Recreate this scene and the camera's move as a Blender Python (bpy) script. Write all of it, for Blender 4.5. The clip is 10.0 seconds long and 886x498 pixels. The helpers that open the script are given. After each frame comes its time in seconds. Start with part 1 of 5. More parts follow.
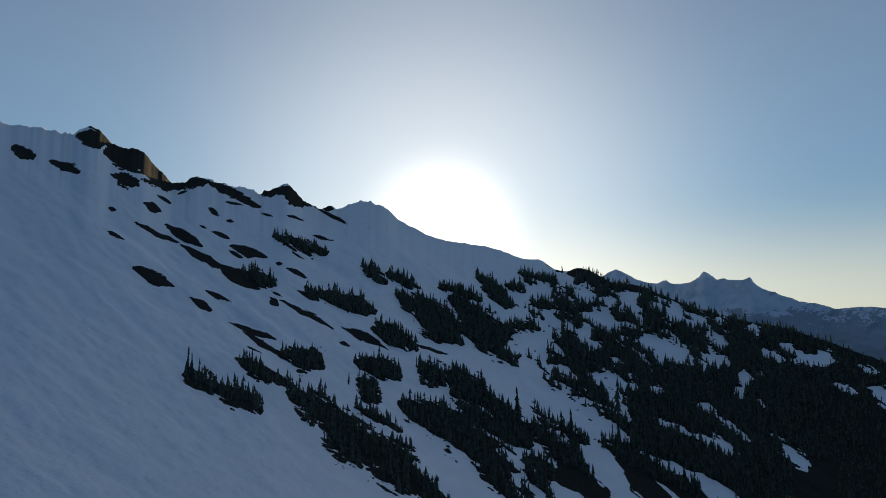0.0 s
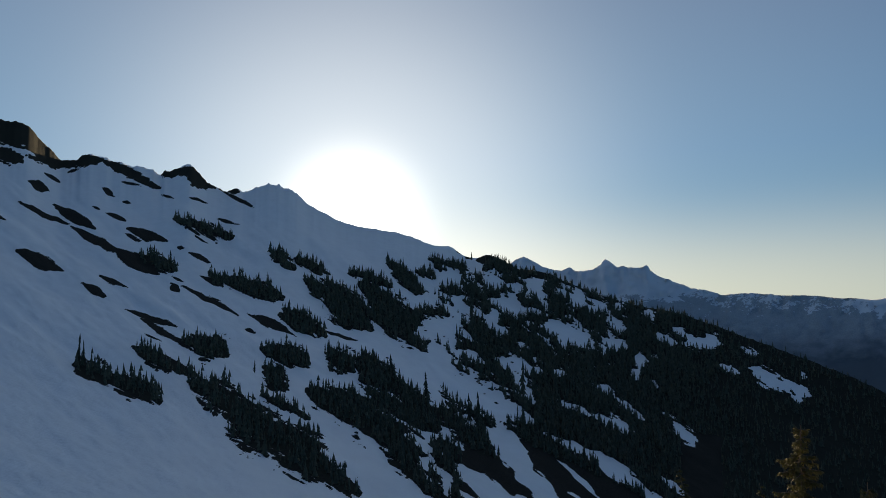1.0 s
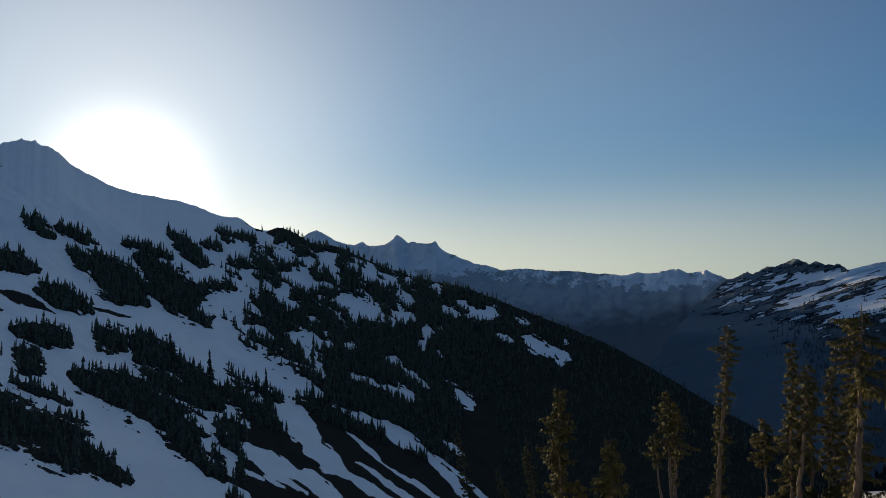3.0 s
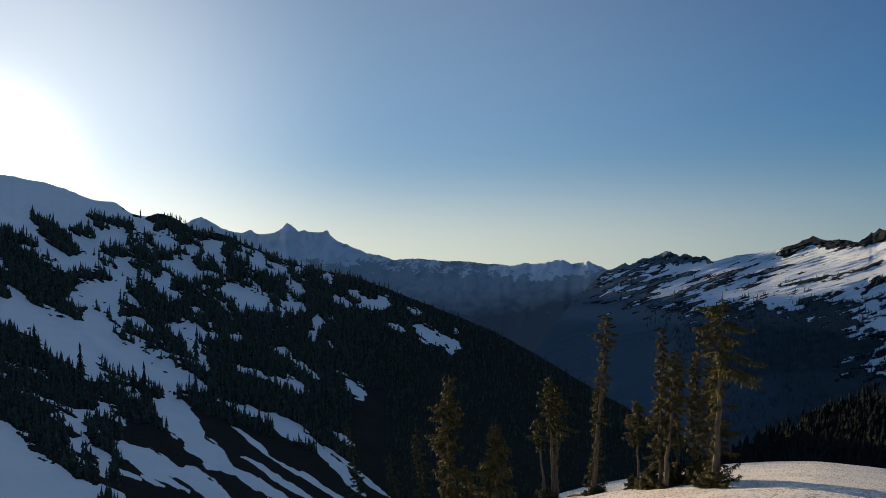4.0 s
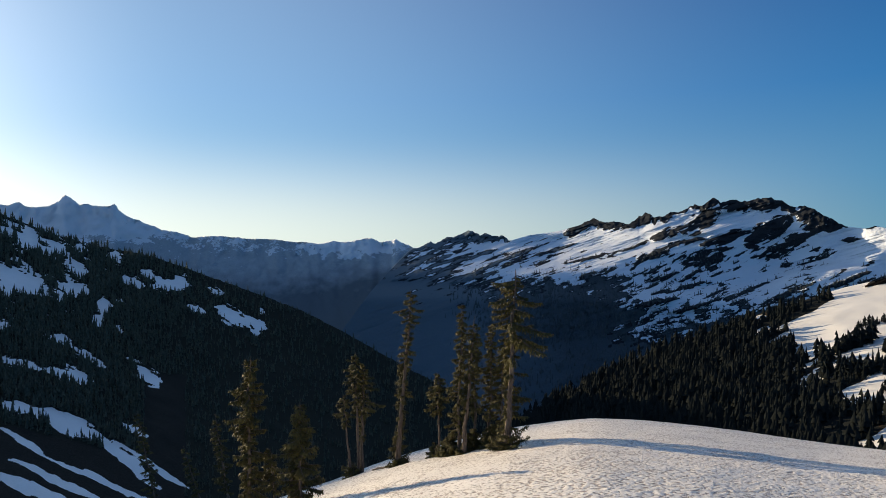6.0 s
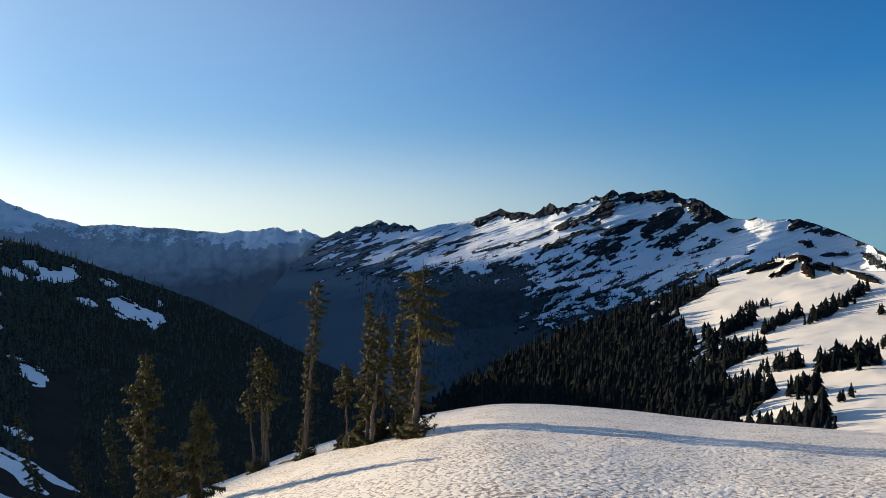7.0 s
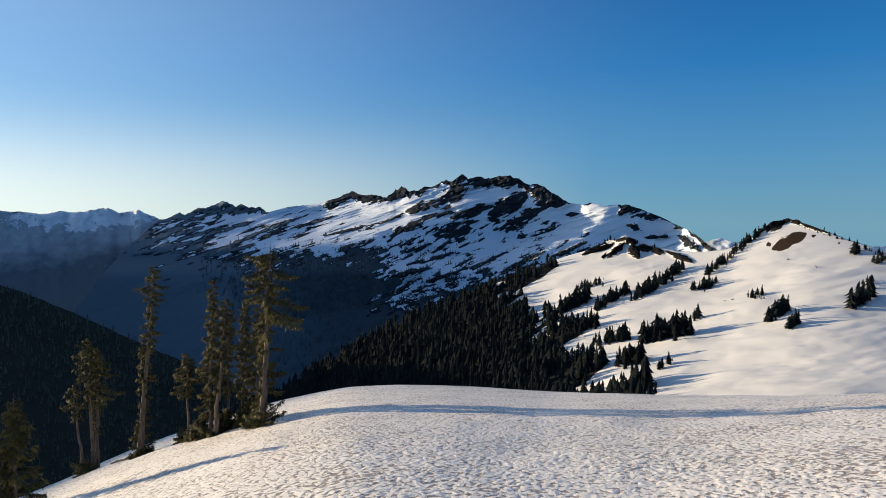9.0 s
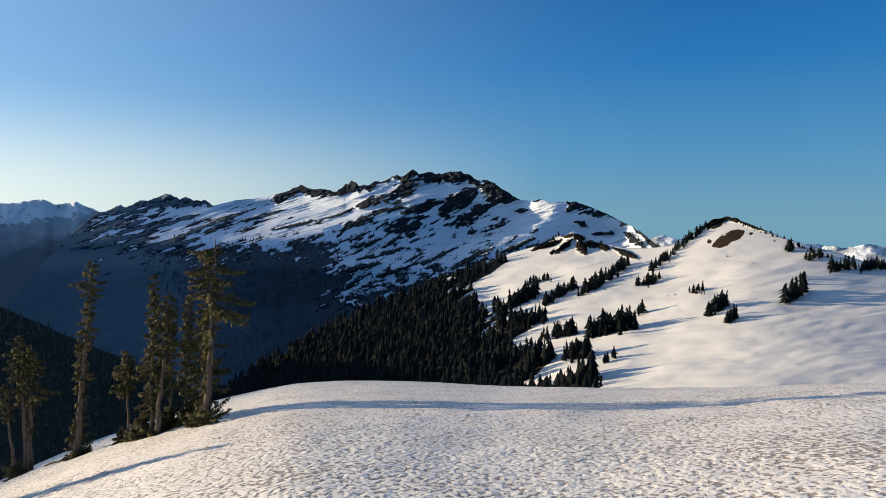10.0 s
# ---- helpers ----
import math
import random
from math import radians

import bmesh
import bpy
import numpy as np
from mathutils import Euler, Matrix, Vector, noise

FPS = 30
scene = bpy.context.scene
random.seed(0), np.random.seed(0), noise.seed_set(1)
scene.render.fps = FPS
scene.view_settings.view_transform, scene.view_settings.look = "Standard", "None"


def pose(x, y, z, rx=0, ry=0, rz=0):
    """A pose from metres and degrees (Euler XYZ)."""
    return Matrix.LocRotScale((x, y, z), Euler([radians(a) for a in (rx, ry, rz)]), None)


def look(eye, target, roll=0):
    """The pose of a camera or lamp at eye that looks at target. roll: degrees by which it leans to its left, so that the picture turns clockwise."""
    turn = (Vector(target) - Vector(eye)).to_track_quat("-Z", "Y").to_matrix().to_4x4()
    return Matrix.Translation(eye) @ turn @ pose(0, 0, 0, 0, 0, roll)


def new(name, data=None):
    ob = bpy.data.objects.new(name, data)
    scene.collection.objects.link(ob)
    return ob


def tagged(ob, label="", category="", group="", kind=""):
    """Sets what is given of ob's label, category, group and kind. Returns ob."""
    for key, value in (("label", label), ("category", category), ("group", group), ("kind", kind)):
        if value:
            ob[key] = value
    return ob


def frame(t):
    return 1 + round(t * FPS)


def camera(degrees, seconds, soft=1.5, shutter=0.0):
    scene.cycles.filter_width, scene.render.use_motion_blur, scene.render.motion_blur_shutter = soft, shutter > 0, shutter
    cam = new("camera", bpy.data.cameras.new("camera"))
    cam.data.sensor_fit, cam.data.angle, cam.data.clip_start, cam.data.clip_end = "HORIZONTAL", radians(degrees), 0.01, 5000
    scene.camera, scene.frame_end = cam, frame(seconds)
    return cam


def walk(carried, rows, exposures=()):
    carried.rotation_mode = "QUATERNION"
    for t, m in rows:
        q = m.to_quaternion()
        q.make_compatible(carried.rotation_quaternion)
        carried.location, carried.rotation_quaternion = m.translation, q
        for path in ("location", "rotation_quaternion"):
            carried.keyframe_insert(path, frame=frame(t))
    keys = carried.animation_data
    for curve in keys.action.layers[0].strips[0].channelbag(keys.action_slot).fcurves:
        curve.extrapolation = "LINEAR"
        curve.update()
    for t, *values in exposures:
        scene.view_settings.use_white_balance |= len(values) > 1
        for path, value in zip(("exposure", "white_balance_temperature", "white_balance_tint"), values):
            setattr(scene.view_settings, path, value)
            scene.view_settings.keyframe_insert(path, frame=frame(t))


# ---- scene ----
# World: x east, y towards the low sun, z up; the viewer stands on a snow hill at the origin.
EYE = 1.65


def aim(yaw, pitch, roll):
    """A hand-held camera, an arm's length out from the body that turns."""
    a = radians(yaw + 38)
    return (pose(-0.35 * math.sin(a), 0.35 * math.cos(a) - 0.35, EYE, 0, 0, yaw) @ pose(0, 0, 0, pitch)
            @ pose(0, 0, 0, 0, roll) @ pose(0, 0, 0, 90))


cam = camera(67.59, 10.0, soft=0.6)
TURNS = [
    (0, 0.00, 6.44, 0.12),
    (0.5, -3.94, 5.91, 0.37),
    (1, -7.75, 5.22, 0.27),
    (1.5, -11.70, 4.53, 0.45),
    (2, -16.02, 3.91, 0.45),
    (2.5, -20.73, 3.38, 0.36),
    (4, -34.83, 1.99, 0.06),
    (4.5, -39.14, 1.50, 0.03),
    (5, -43.32, 0.97, 0.04),
    (5.5, -47.29, 0.54, 0.02),
    (7, -59.13, -0.81, -0.01),
    (7.5, -62.86, -1.20, -0.10),
    (8, -66.30, -1.57, -0.18),
    (8.5, -69.26, -1.94, -0.26),
    (9, -71.88, -2.27, -0.22),
    (9.5, -74.19, -2.50, -0.49),
    (10, -76.18, -2.64, -0.71)]
PATH = [(t, aim(yaw, pitch, roll)) for t, yaw, pitch, roll in TURNS]
walk(cam, PATH, exposures=[(0, -0.04, 7050, 10), (1.5, -0.06, 7050, 10), (2.5, -0.1, 7000, 10), (4.0, 0.02, 6750, 10), (4.5, 0.18, 6650, 10), (5.5, 0.4, 6520, 10), (7.0, 0.6, 6350, 10), (10, 0.6, 6250, 10)])

# ---- light ----
SUN_UP, SUN_TURN = 7.9, 0.0      # degrees above the level, degrees clockwise from +y
SUN_DIR = Vector((math.sin(radians(SUN_TURN)) * math.cos(radians(SUN_UP)), math.cos(radians(SUN_TURN)) * math.cos(radians(SUN_UP)), math.sin(radians(SUN_UP))))
world = bpy.data.worlds.new("world")
scene.world = world
world.use_nodes = True
wn, wl = world.node_tree.nodes, world.node_tree.links
wn.clear()
w_out, w_back, w_sky = wn.new("ShaderNodeOutputWorld"), wn.new("ShaderNodeBackground"), wn.new("ShaderNodeTexSky")
w_sky.sky_type = "NISHITA"
w_sky.sun_disc = False
w_sky.sun_elevation, w_sky.sun_rotation = radians(SUN_UP), radians(SUN_TURN)
w_sky.altitude, w_sky.air_density, w_sky.dust_density, w_sky.ozone_density = 1800, 1.0, 0.6, 1.6
w_tex, w_sep = wn.new("ShaderNodeTexCoord"), wn.new("ShaderNodeSeparateXYZ")
wl.new(w_tex.outputs["Generated"], w_sep.inputs[0])
w_grad = wn.new("ShaderNodeValToRGB")
SKY = ((0.0, (1.8, 4.0, 5.3)), (0.10, (0.95, 3.2, 5.7)), (0.22, (0.25, 2.08, 5.25)), (0.42, (0.02, 0.86, 3.35)), (0.66, (0.6, 1.36, 3.1)), (1.0, (1.0, 1.7, 3.1)))
w_stops = w_grad.color_ramp.elements
for at, col in SKY[1:-1]:
    w_stops.new(at)
for k, (at, col) in enumerate(SKY):
    w_stops[k].position, w_stops[k].color = at, (*(c / 6 for c in col), 1)
wl.new(w_sep.outputs[2], w_grad.inputs[0])
w_scale, w_mix = wn.new("ShaderNodeVectorMath"), wn.new("ShaderNodeMix")
w_scale.operation = "SCALE"
w_scale.inputs["Scale"].default_value = 6.0
wl.new(w_grad.outputs[0], w_scale.inputs[0])
w_mix.data_type = "RGBA"
w_mix.inputs[0].default_value = 0.92
wl.new(w_sky.outputs[0], w_mix.inputs[6])
wl.new(w_scale.outputs[0], w_mix.inputs[7])
wl.new(w_mix.outputs[2], w_back.inputs[0])
w_back.inputs[1].default_value = 0.060
# the aureole round the sun: a hot core and a wide pale veil
w_dot = wn.new("ShaderNodeVectorMath")
w_dot.operation = "DOT_PRODUCT"
w_dot.inputs[1].default_value = SUN_DIR
wl.new(w_tex.outputs["Generated"], w_dot.inputs[0])
w_low, w_side, w_warm = wn.new("ShaderNodeMapRange"), wn.new("ShaderNodeMapRange"), wn.new("ShaderNodeMath")
w_low.inputs[1].default_value, w_low.inputs[2].default_value, w_low.inputs[3].default_value, w_low.inputs[4].default_value = 0.0, 0.2, 1.0, 0.0
w_low.interpolation_type = "SMOOTHERSTEP"
wl.new(w_sep.outputs[2], w_low.inputs[0])
w_side.inputs[1].default_value = 0.1
wl.new(w_dot.outputs["Value"], w_side.inputs[0])
w_warm.operation = "MULTIPLY"
wl.new(w_low.outputs[0], w_warm.inputs[0])
wl.new(w_side.outputs[0], w_warm.inputs[1])
w_band, w_first = wn.new("ShaderNodeBackground"), wn.new("ShaderNodeAddShader")
w_band.inputs[0].default_value = (0.40, 0.27, 0.08, 1)
wl.new(w_warm.outputs[0], w_band.inputs[1])
wl.new(w_back.outputs[0], w_first.inputs[0])
wl.new(w_band.outputs[0], w_first.inputs[1])
last = w_first.outputs[0]
for reach, power, strength, colour in ((100, 2.2, 0.31, (0.74, 0.95, 1.05)), (36, 3.8, 0.54, (1.0, 0.92, 0.80)), (13, 8.0, 1.3, (1.0, 0.93, 0.80))):
    w_ramp, w_pow, w_mul = wn.new("ShaderNodeMapRange"), wn.new("ShaderNodeMath"), wn.new("ShaderNodeMath")
    w_glow, w_add = wn.new("ShaderNodeBackground"), wn.new("ShaderNodeAddShader")
    w_ramp.inputs[1].default_value, w_ramp.inputs[2].default_value = math.cos(radians(reach)), 1.0
    wl.new(w_dot.outputs["Value"], w_ramp.inputs[0])
    w_pow.operation, w_mul.operation = "POWER", "MULTIPLY"
    w_pow.inputs[1].default_value, w_mul.inputs[1].default_value = power, strength
    wl.new(w_ramp.outputs[0], w_pow.inputs[0])
    wl.new(w_pow.outputs[0], w_mul.inputs[0])
    w_glow.inputs[0].default_value = (*colour, 1)
    wl.new(w_mul.outputs[0], w_glow.inputs[1])
    wl.new(last, w_add.inputs[0])
    wl.new(w_glow.outputs[0], w_add.inputs[1])
    last = w_add.outputs[0]
wl.new(last, w_out.inputs[0])

sun = new("sun", bpy.data.lights.new("sun", "SUN"))
sun.data.energy, sun.data.angle, sun.data.color = 5.6, radians(0.5), (1.0, 0.79, 0.50)
sun.matrix_world = look(SUN_DIR * 100, (0, 0, 0))


# ---- materials ----
def material(name, rough=0.8):
    m = bpy.data.materials.new(name)
    m.use_nodes = True
    b = m.node_tree.nodes["Principled BSDF"]
    b.inputs["Roughness"].default_value = rough
    b.inputs["Specular IOR Level"].default_value = 0.3
    return m, m.node_tree.nodes, m.node_tree.links, b


def noise_node(n, l, scale, detail=4.0, stretch=(1, 1, 1), rough=0.55):
    geo, mp, t = n.new("ShaderNodeNewGeometry"), n.new("ShaderNodeMapping"), n.new("ShaderNodeTexNoise")
    mp.inputs["Scale"].default_value = stretch
    l.new(geo.outputs["Position"], mp.inputs[0])
    l.new(mp.outputs[0], t.inputs[0])
    t.inputs["Scale"].default_value, t.inputs["Detail"].default_value, t.inputs["Roughness"].default_value = scale, detail, rough
    return t.outputs[0]


def ramp_node(n, l, src, *stops):
    r = n.new("ShaderNodeValToRGB")
    els = r.color_ramp.elements
    for p, c in stops[1:-1]:
        els.new(p)
    for k, (p, c) in enumerate(stops):
        els[k].position, els[k].color = p, (*c, 1)
    l.new(src, r.inputs[0])
    return r.outputs[0]


def math_node(n, l, op, a, b):
    m = n.new("ShaderNodeMath")
    m.operation = op
    for k, v in ((0, a), (1, b)):
        if isinstance(v, (int, float)):
            m.inputs[k].default_value = v
        else:
            l.new(v, m.inputs[k])
    return m.outputs[0]


def mix_node(n, l, fac, a, b):
    m = n.new("ShaderNodeMix")
    m.data_type = "RGBA"
    for k, v in ((0, fac), (6, a), (7, b)):
        if isinstance(v, tuple):
            m.inputs[k].default_value = (*v, 1)
        else:
            l.new(v, m.inputs[k])
    return m.outputs[2]


def bump_node(n, l, b, height, strength, distance):
    bp = n.new("ShaderNodeBump")
    bp.inputs["Strength"].default_value, bp.inputs["Distance"].default_value = strength, distance
    l.new(height, bp.inputs["Height"])
    l.new(bp.outputs[0], b.inputs["Normal"])


def snow_ground(name, grain, dark, light, edge=0.16, relief=0.6, snow_tone=(0.86, 0.87, 0.89), duff=(0.022, 0.028, 0.021), deepen=(1.5, 1.9)):
    """Snow with bare ground showing where the mesh's 'bare' attribute is above a half; grain: metres of the finest mottling."""
    m, n, l, b = material(name, 0.6)
    at = n.new("ShaderNodeAttribute")
    at.attribute_name = "bare"
    fine = noise_node(n, l, 1.0 / grain, 6)
    edge_value = math_node(n, l, "ADD", at.outputs["Fac"], math_node(n, l, "MULTIPLY", math_node(n, l, "SUBTRACT", fine, 0.5), edge * 3))
    mask = ramp_node(n, l, edge_value, (0.47, (0, 0, 0)), (0.53, (1, 1, 1)))
    big = noise_node(n, l, 0.12 / grain, 3)
    soil = ramp_node(n, l, noise_node(n, l, 2.5 / grain, 5), (0.3, dark), (0.7, light))
    deep = n.new("ShaderNodeMapRange")
    deep.inputs[1].default_value, deep.inputs[2].default_value = deepen
    l.new(at.outputs["Fac"], deep.inputs[0])
    soil = mix_node(n, l, deep.outputs[0], soil, duff)
    white = ramp_node(n, l, big, (0.25, tuple(c * 0.93 for c in snow_tone)), (0.75, snow_tone))
    l.new(mix_node(n, l, mask, white, soil), b.inputs["Base Color"])
    l.new(ramp_node(n, l, mask, (0.0, (0.5, 0.5, 0.5)), (1.0, (0.92, 0.92, 0.92))), b.inputs["Roughness"])
    l.new(ramp_node(n, l, mask, (0.0, (0.25, 0.25, 0.25)), (1.0, (0.02, 0.02, 0.02))), b.inputs["Specular IOR Level"])
    bump_node(n, l, b, fine, relief, grain * 0.35)
    return m


def plain_mat(name, c1, c2, scale, rough=0.85, relief=0.4, stretch=(1, 1, 1), shift=0.0):
    m, n, l, b = material(name, rough)
    t = noise_node(n, l, scale, 5, stretch)
    col = ramp_node(n, l, t, (0.3, c1), (0.7, c2))
    if shift:
        info, hsv = n.new("ShaderNodeObjectInfo"), n.new("ShaderNodeHueSaturation")
        mr = n.new("ShaderNodeMapRange")
        mr.inputs[3].default_value, mr.inputs[4].default_value = 1 - shift, 1 + shift
        l.new(info.outputs["Random"], mr.inputs[0])
        l.new(mr.outputs[0], hsv.inputs["Value"])
        l.new(col, hsv.inputs["Color"])
        col = hsv.outputs[0]
    l.new(col, b.inputs["Base Color"])
    bump_node(n, l, b, t, relief, 0.3 / scale)
    return m


def melt_hollows(m):
    """Spring snow: a close pattern of small melt hollows with grey-brown dust in them, under a coarse grain."""
    n, l = m.node_tree.nodes, m.node_tree.links
    b = n["Principled BSDF"]
    for link in list(b.inputs["Normal"].links):
        l.remove(link)
    grain = noise_node(n, l, 26, 4, (1, 1, 1), 0.6)
    pits = noise_node(n, l, 11.0, 2.0, (1, 1, 1), 0.5)
    wide = noise_node(n, l, 0.45, 3, (1, 1, 1), 0.5)
    depth = n.new("ShaderNodeMapRange")
    depth.interpolation_type = "SMOOTHSTEP"
    depth.inputs[1].default_value, depth.inputs[2].default_value = 0.53, 0.61
    l.new(math_node(n, l, "ADD", pits, math_node(n, l, "ADD", math_node(n, l, "MULTIPLY", math_node(n, l, "SUBTRACT", grain, 0.5), 0.3), math_node(n, l, "MULTIPLY", math_node(n, l, "SUBTRACT", wide, 0.5), 0.25))), depth.inputs[0])
    height = math_node(n, l, "SUBTRACT", math_node(n, l, "MULTIPLY", grain, 0.35), math_node(n, l, "ADD", depth.outputs[0], pits))
    bump_node(n, l, b, height, 0.85, 0.025)
    colour = b.inputs["Base Color"].links[0].from_socket
    l.new(mix_node(n, l, math_node(n, l, "MULTIPLY", depth.outputs[0], 0.8), colour, (0.24, 0.18, 0.155)), b.inputs["Base Color"])


M_NEAR = snow_ground("near_snow", 0.05, (0.018, 0.022, 0.014), (0.04, 0.04, 0.025), relief=0.25, snow_tone=(0.87, 0.82, 0.77))
melt_hollows(M_NEAR)
M_LEFT = snow_ground("slope_snow", 1.2, (0.02, 0.02, 0.018), (0.042, 0.038, 0.032), edge=0.14, duff=(0.03, 0.031, 0.024))
# haze put into the colours: bluer snow, paler blue-grey forest floor
M_MAIN_HAZED = snow_ground("hazed_mountain_snow", 9.0, (0.019, 0.022, 0.027), (0.036, 0.04, 0.047), edge=0.2, relief=0.8, snow_tone=(0.76, 0.81, 0.88), duff=(0.14, 0.175, 0.2))
M_HILL = snow_ground("hill_snow", 2.0, (0.026, 0.018, 0.012), (0.055, 0.038, 0.025), edge=0.09, relief=0.07, snow_tone=(0.72, 0.70, 0.67), duff=(0.018, 0.02, 0.02))
# haze of distance mixed into these base colours: pale blue-grey rock, snow, forest
M_FAR_HAZED = snow_ground("hazed_distant_snow", 14.0, (0.32, 0.36, 0.39), (0.44, 0.48, 0.51), edge=0.4, relief=0.5, snow_tone=(0.74, 0.78, 0.83), duff=(0.11, 0.14, 0.165), deepen=(0.85, 2.1))
M_BARK = plain_mat("bark", (0.06, 0.046, 0.036), (0.17, 0.135, 0.105), 14, 0.9, 0.8, (1, 1, 0.25))
# near-black colour stands in for shade on faces turned from the sun
M_SHADED_ROCK = plain_mat("shaded_rock", (0.005, 0.005, 0.006), (0.012, 0.011, 0.011), 0.35, 0.9, 1.0)
M_SHADED_ROCK.node_tree.nodes["Principled BSDF"].inputs["Specular IOR Level"].default_value = 0.03
M_NEEDLE = plain_mat("needles", (0.034, 0.034, 0.011), (0.135, 0.115, 0.036), 3.0, 0.7, 0.2, shift=0.25)
M_FOREST = plain_mat("forest_needles", (0.055, 0.06, 0.042), (0.122, 0.12, 0.083), 0.5, 1.0, 1.0, shift=0.2)
# needle colour lifted to a pale blue-grey to carry the haze
M_HAZED_WOOD = plain_mat("hazed_forest_needles", (0.055, 0.07, 0.075), (0.095, 0.118, 0.125), 0.05, 1.0, 0.2)
# darker copy of the needles: crown self-shadow is put into the colour
M_SELF_SHADED_WOOD = plain_mat("self_shaded_needles", (0.019, 0.023, 0.022), (0.038, 0.043, 0.038), 1.4, 1.0, 1.0, shift=0.2)
# needles let a little light through
n_out, n_thin, n_mix = (M_NEEDLE.node_tree.nodes.new(k) for k in ("ShaderNodeOutputMaterial", "ShaderNodeBsdfTranslucent", "ShaderNodeMixShader"))
M_NEEDLE.node_tree.nodes.remove(M_NEEDLE.node_tree.nodes["Material Output"])
n_thin.inputs[0].default_value, n_mix.inputs[0].default_value = (0.10, 0.09, 0.02, 1), 0.18
M_NEEDLE.node_tree.links.new(M_NEEDLE.node_tree.nodes["Principled BSDF"].outputs[0], n_mix.inputs[1])
M_NEEDLE.node_tree.links.new(n_thin.outputs[0], n_mix.inputs[2])
M_NEEDLE.node_tree.links.new(n_mix.outputs[0], n_out.inputs[0])
def feathery(m, share):
    """Crowns of fine needles: the light is taken in from above rather than by the facets of the mesh."""
    n, l = m.node_tree.nodes, m.node_tree.links
    b = n["Principled BSDF"]
    mix = n.new("ShaderNodeMix")
    mix.data_type = "VECTOR"
    mix.inputs[0].default_value = share
    l.new(b.inputs["Normal"].links[0].from_socket, mix.inputs[4])
    mix.inputs[5].default_value = (0, 0, 1)
    unit = n.new("ShaderNodeVectorMath")
    unit.operation = "NORMALIZE"
    l.new(mix.outputs[1], unit.inputs[0])
    l.new(unit.outputs[0], b.inputs["Normal"])


feathery(M_SELF_SHADED_WOOD, 0.75)
for m in (M_HAZED_WOOD, M_SELF_SHADED_WOOD):
    m.node_tree.nodes["Principled BSDF"].inputs["Specular IOR Level"].default_value = 0.03
M_FOREST.node_tree.nodes["Principled BSDF"].inputs["Specular IOR Level"].default_value = 0.03

# ---- noise and meshes ----
RNG = np.random.RandomState(7)
TABLE = RNG.rand(4096)


def value_noise(x, y, seed=0):
    xi, yi = np.floor(x).astype(np.int64), np.floor(y).astype(np.int64)
    fx, fy = x - xi, y - yi
    fx, fy = fx * fx * fx * (fx * (fx * 6 - 15) + 10), fy * fy * fy * (fy * (fy * 6 - 15) + 10)

    def h(a, b):
        return TABLE[(a * 1619 + b * 31337 + seed * 6971 + (a * b) % 97 * 13) % 4096]
    top = h(xi, yi) * (1 - fx) + h(xi + 1, yi) * fx
    low = h(xi, yi + 1) * (1 - fx) + h(xi + 1, yi + 1) * fx
    return (top * (1 - fy) + low * fy) * 2 - 1


def fbm(x, y, octaves=4, seed=0, gain=0.5):
    total, amp, norm = 0, 1.0, 0
    for k in range(octaves):
        total = total + amp * value_noise(x * 1.0, y * 1.0, seed + k)
        norm += amp
        x, y, amp = x * 1.93 + y * 0.55 + 11.3, y * 1.93 - x * 0.55 + 5.7, amp * gain
    return total / norm


def ridged(x, y, octaves=4, seed=0):
    total, amp, norm = 0, 1.0, 0
    for k in range(octaves):
        total = total + amp * (1 - 2 * np.abs(value_noise(x, y, seed + k)))
        norm += amp
        x, y, amp = x * 1.9 + y * 0.6 + 3.1, y * 1.9 - x * 0.6 + 8.2, amp * 0.5
    return total / norm


def cells(x, y, seed=0):
    """Distance to the nearest of scattered points, one a unit square."""
    xi, yi = np.floor(x).astype(np.int64), np.floor(y).astype(np.int64)
    best = np.full(np.shape(x), 9.0)
    for dx in (-1, 0, 1):
        for dy in (-1, 0, 1):
            a, b = xi + dx, yi + dy
            px = a + TABLE[(a * 1619 + b * 31337 + seed) % 4096]
            py = b + TABLE[(a * 2713 + b * 9151 + seed + 77) % 4096]
            best = np.minimum(best, (px - x) ** 2 + (py - y) ** 2)
    return np.sqrt(best)


def knots(th, pairs, soften=0.0):
    k = np.array(pairs, float)
    if soften:
        step = soften / 40
        line = np.arange(k[0, 0] - 4 * soften, k[-1, 0] + 4 * soften, step)
        bell = np.exp(-0.5 * (np.arange(-120, 121) / 30) ** 2)
        soft = np.convolve(np.pad(np.interp(line, k[:, 0], k[:, 1]), 120, "edge"), bell / bell.sum(), "valid")
        return np.interp(th, line, soft)
    return np.interp(th, k[:, 0], k[:, 1])


def smooth(x, a, b):
    t = np.clip((x - a) / (b - a), 0, 1)
    return t * t * (3 - 2 * t)


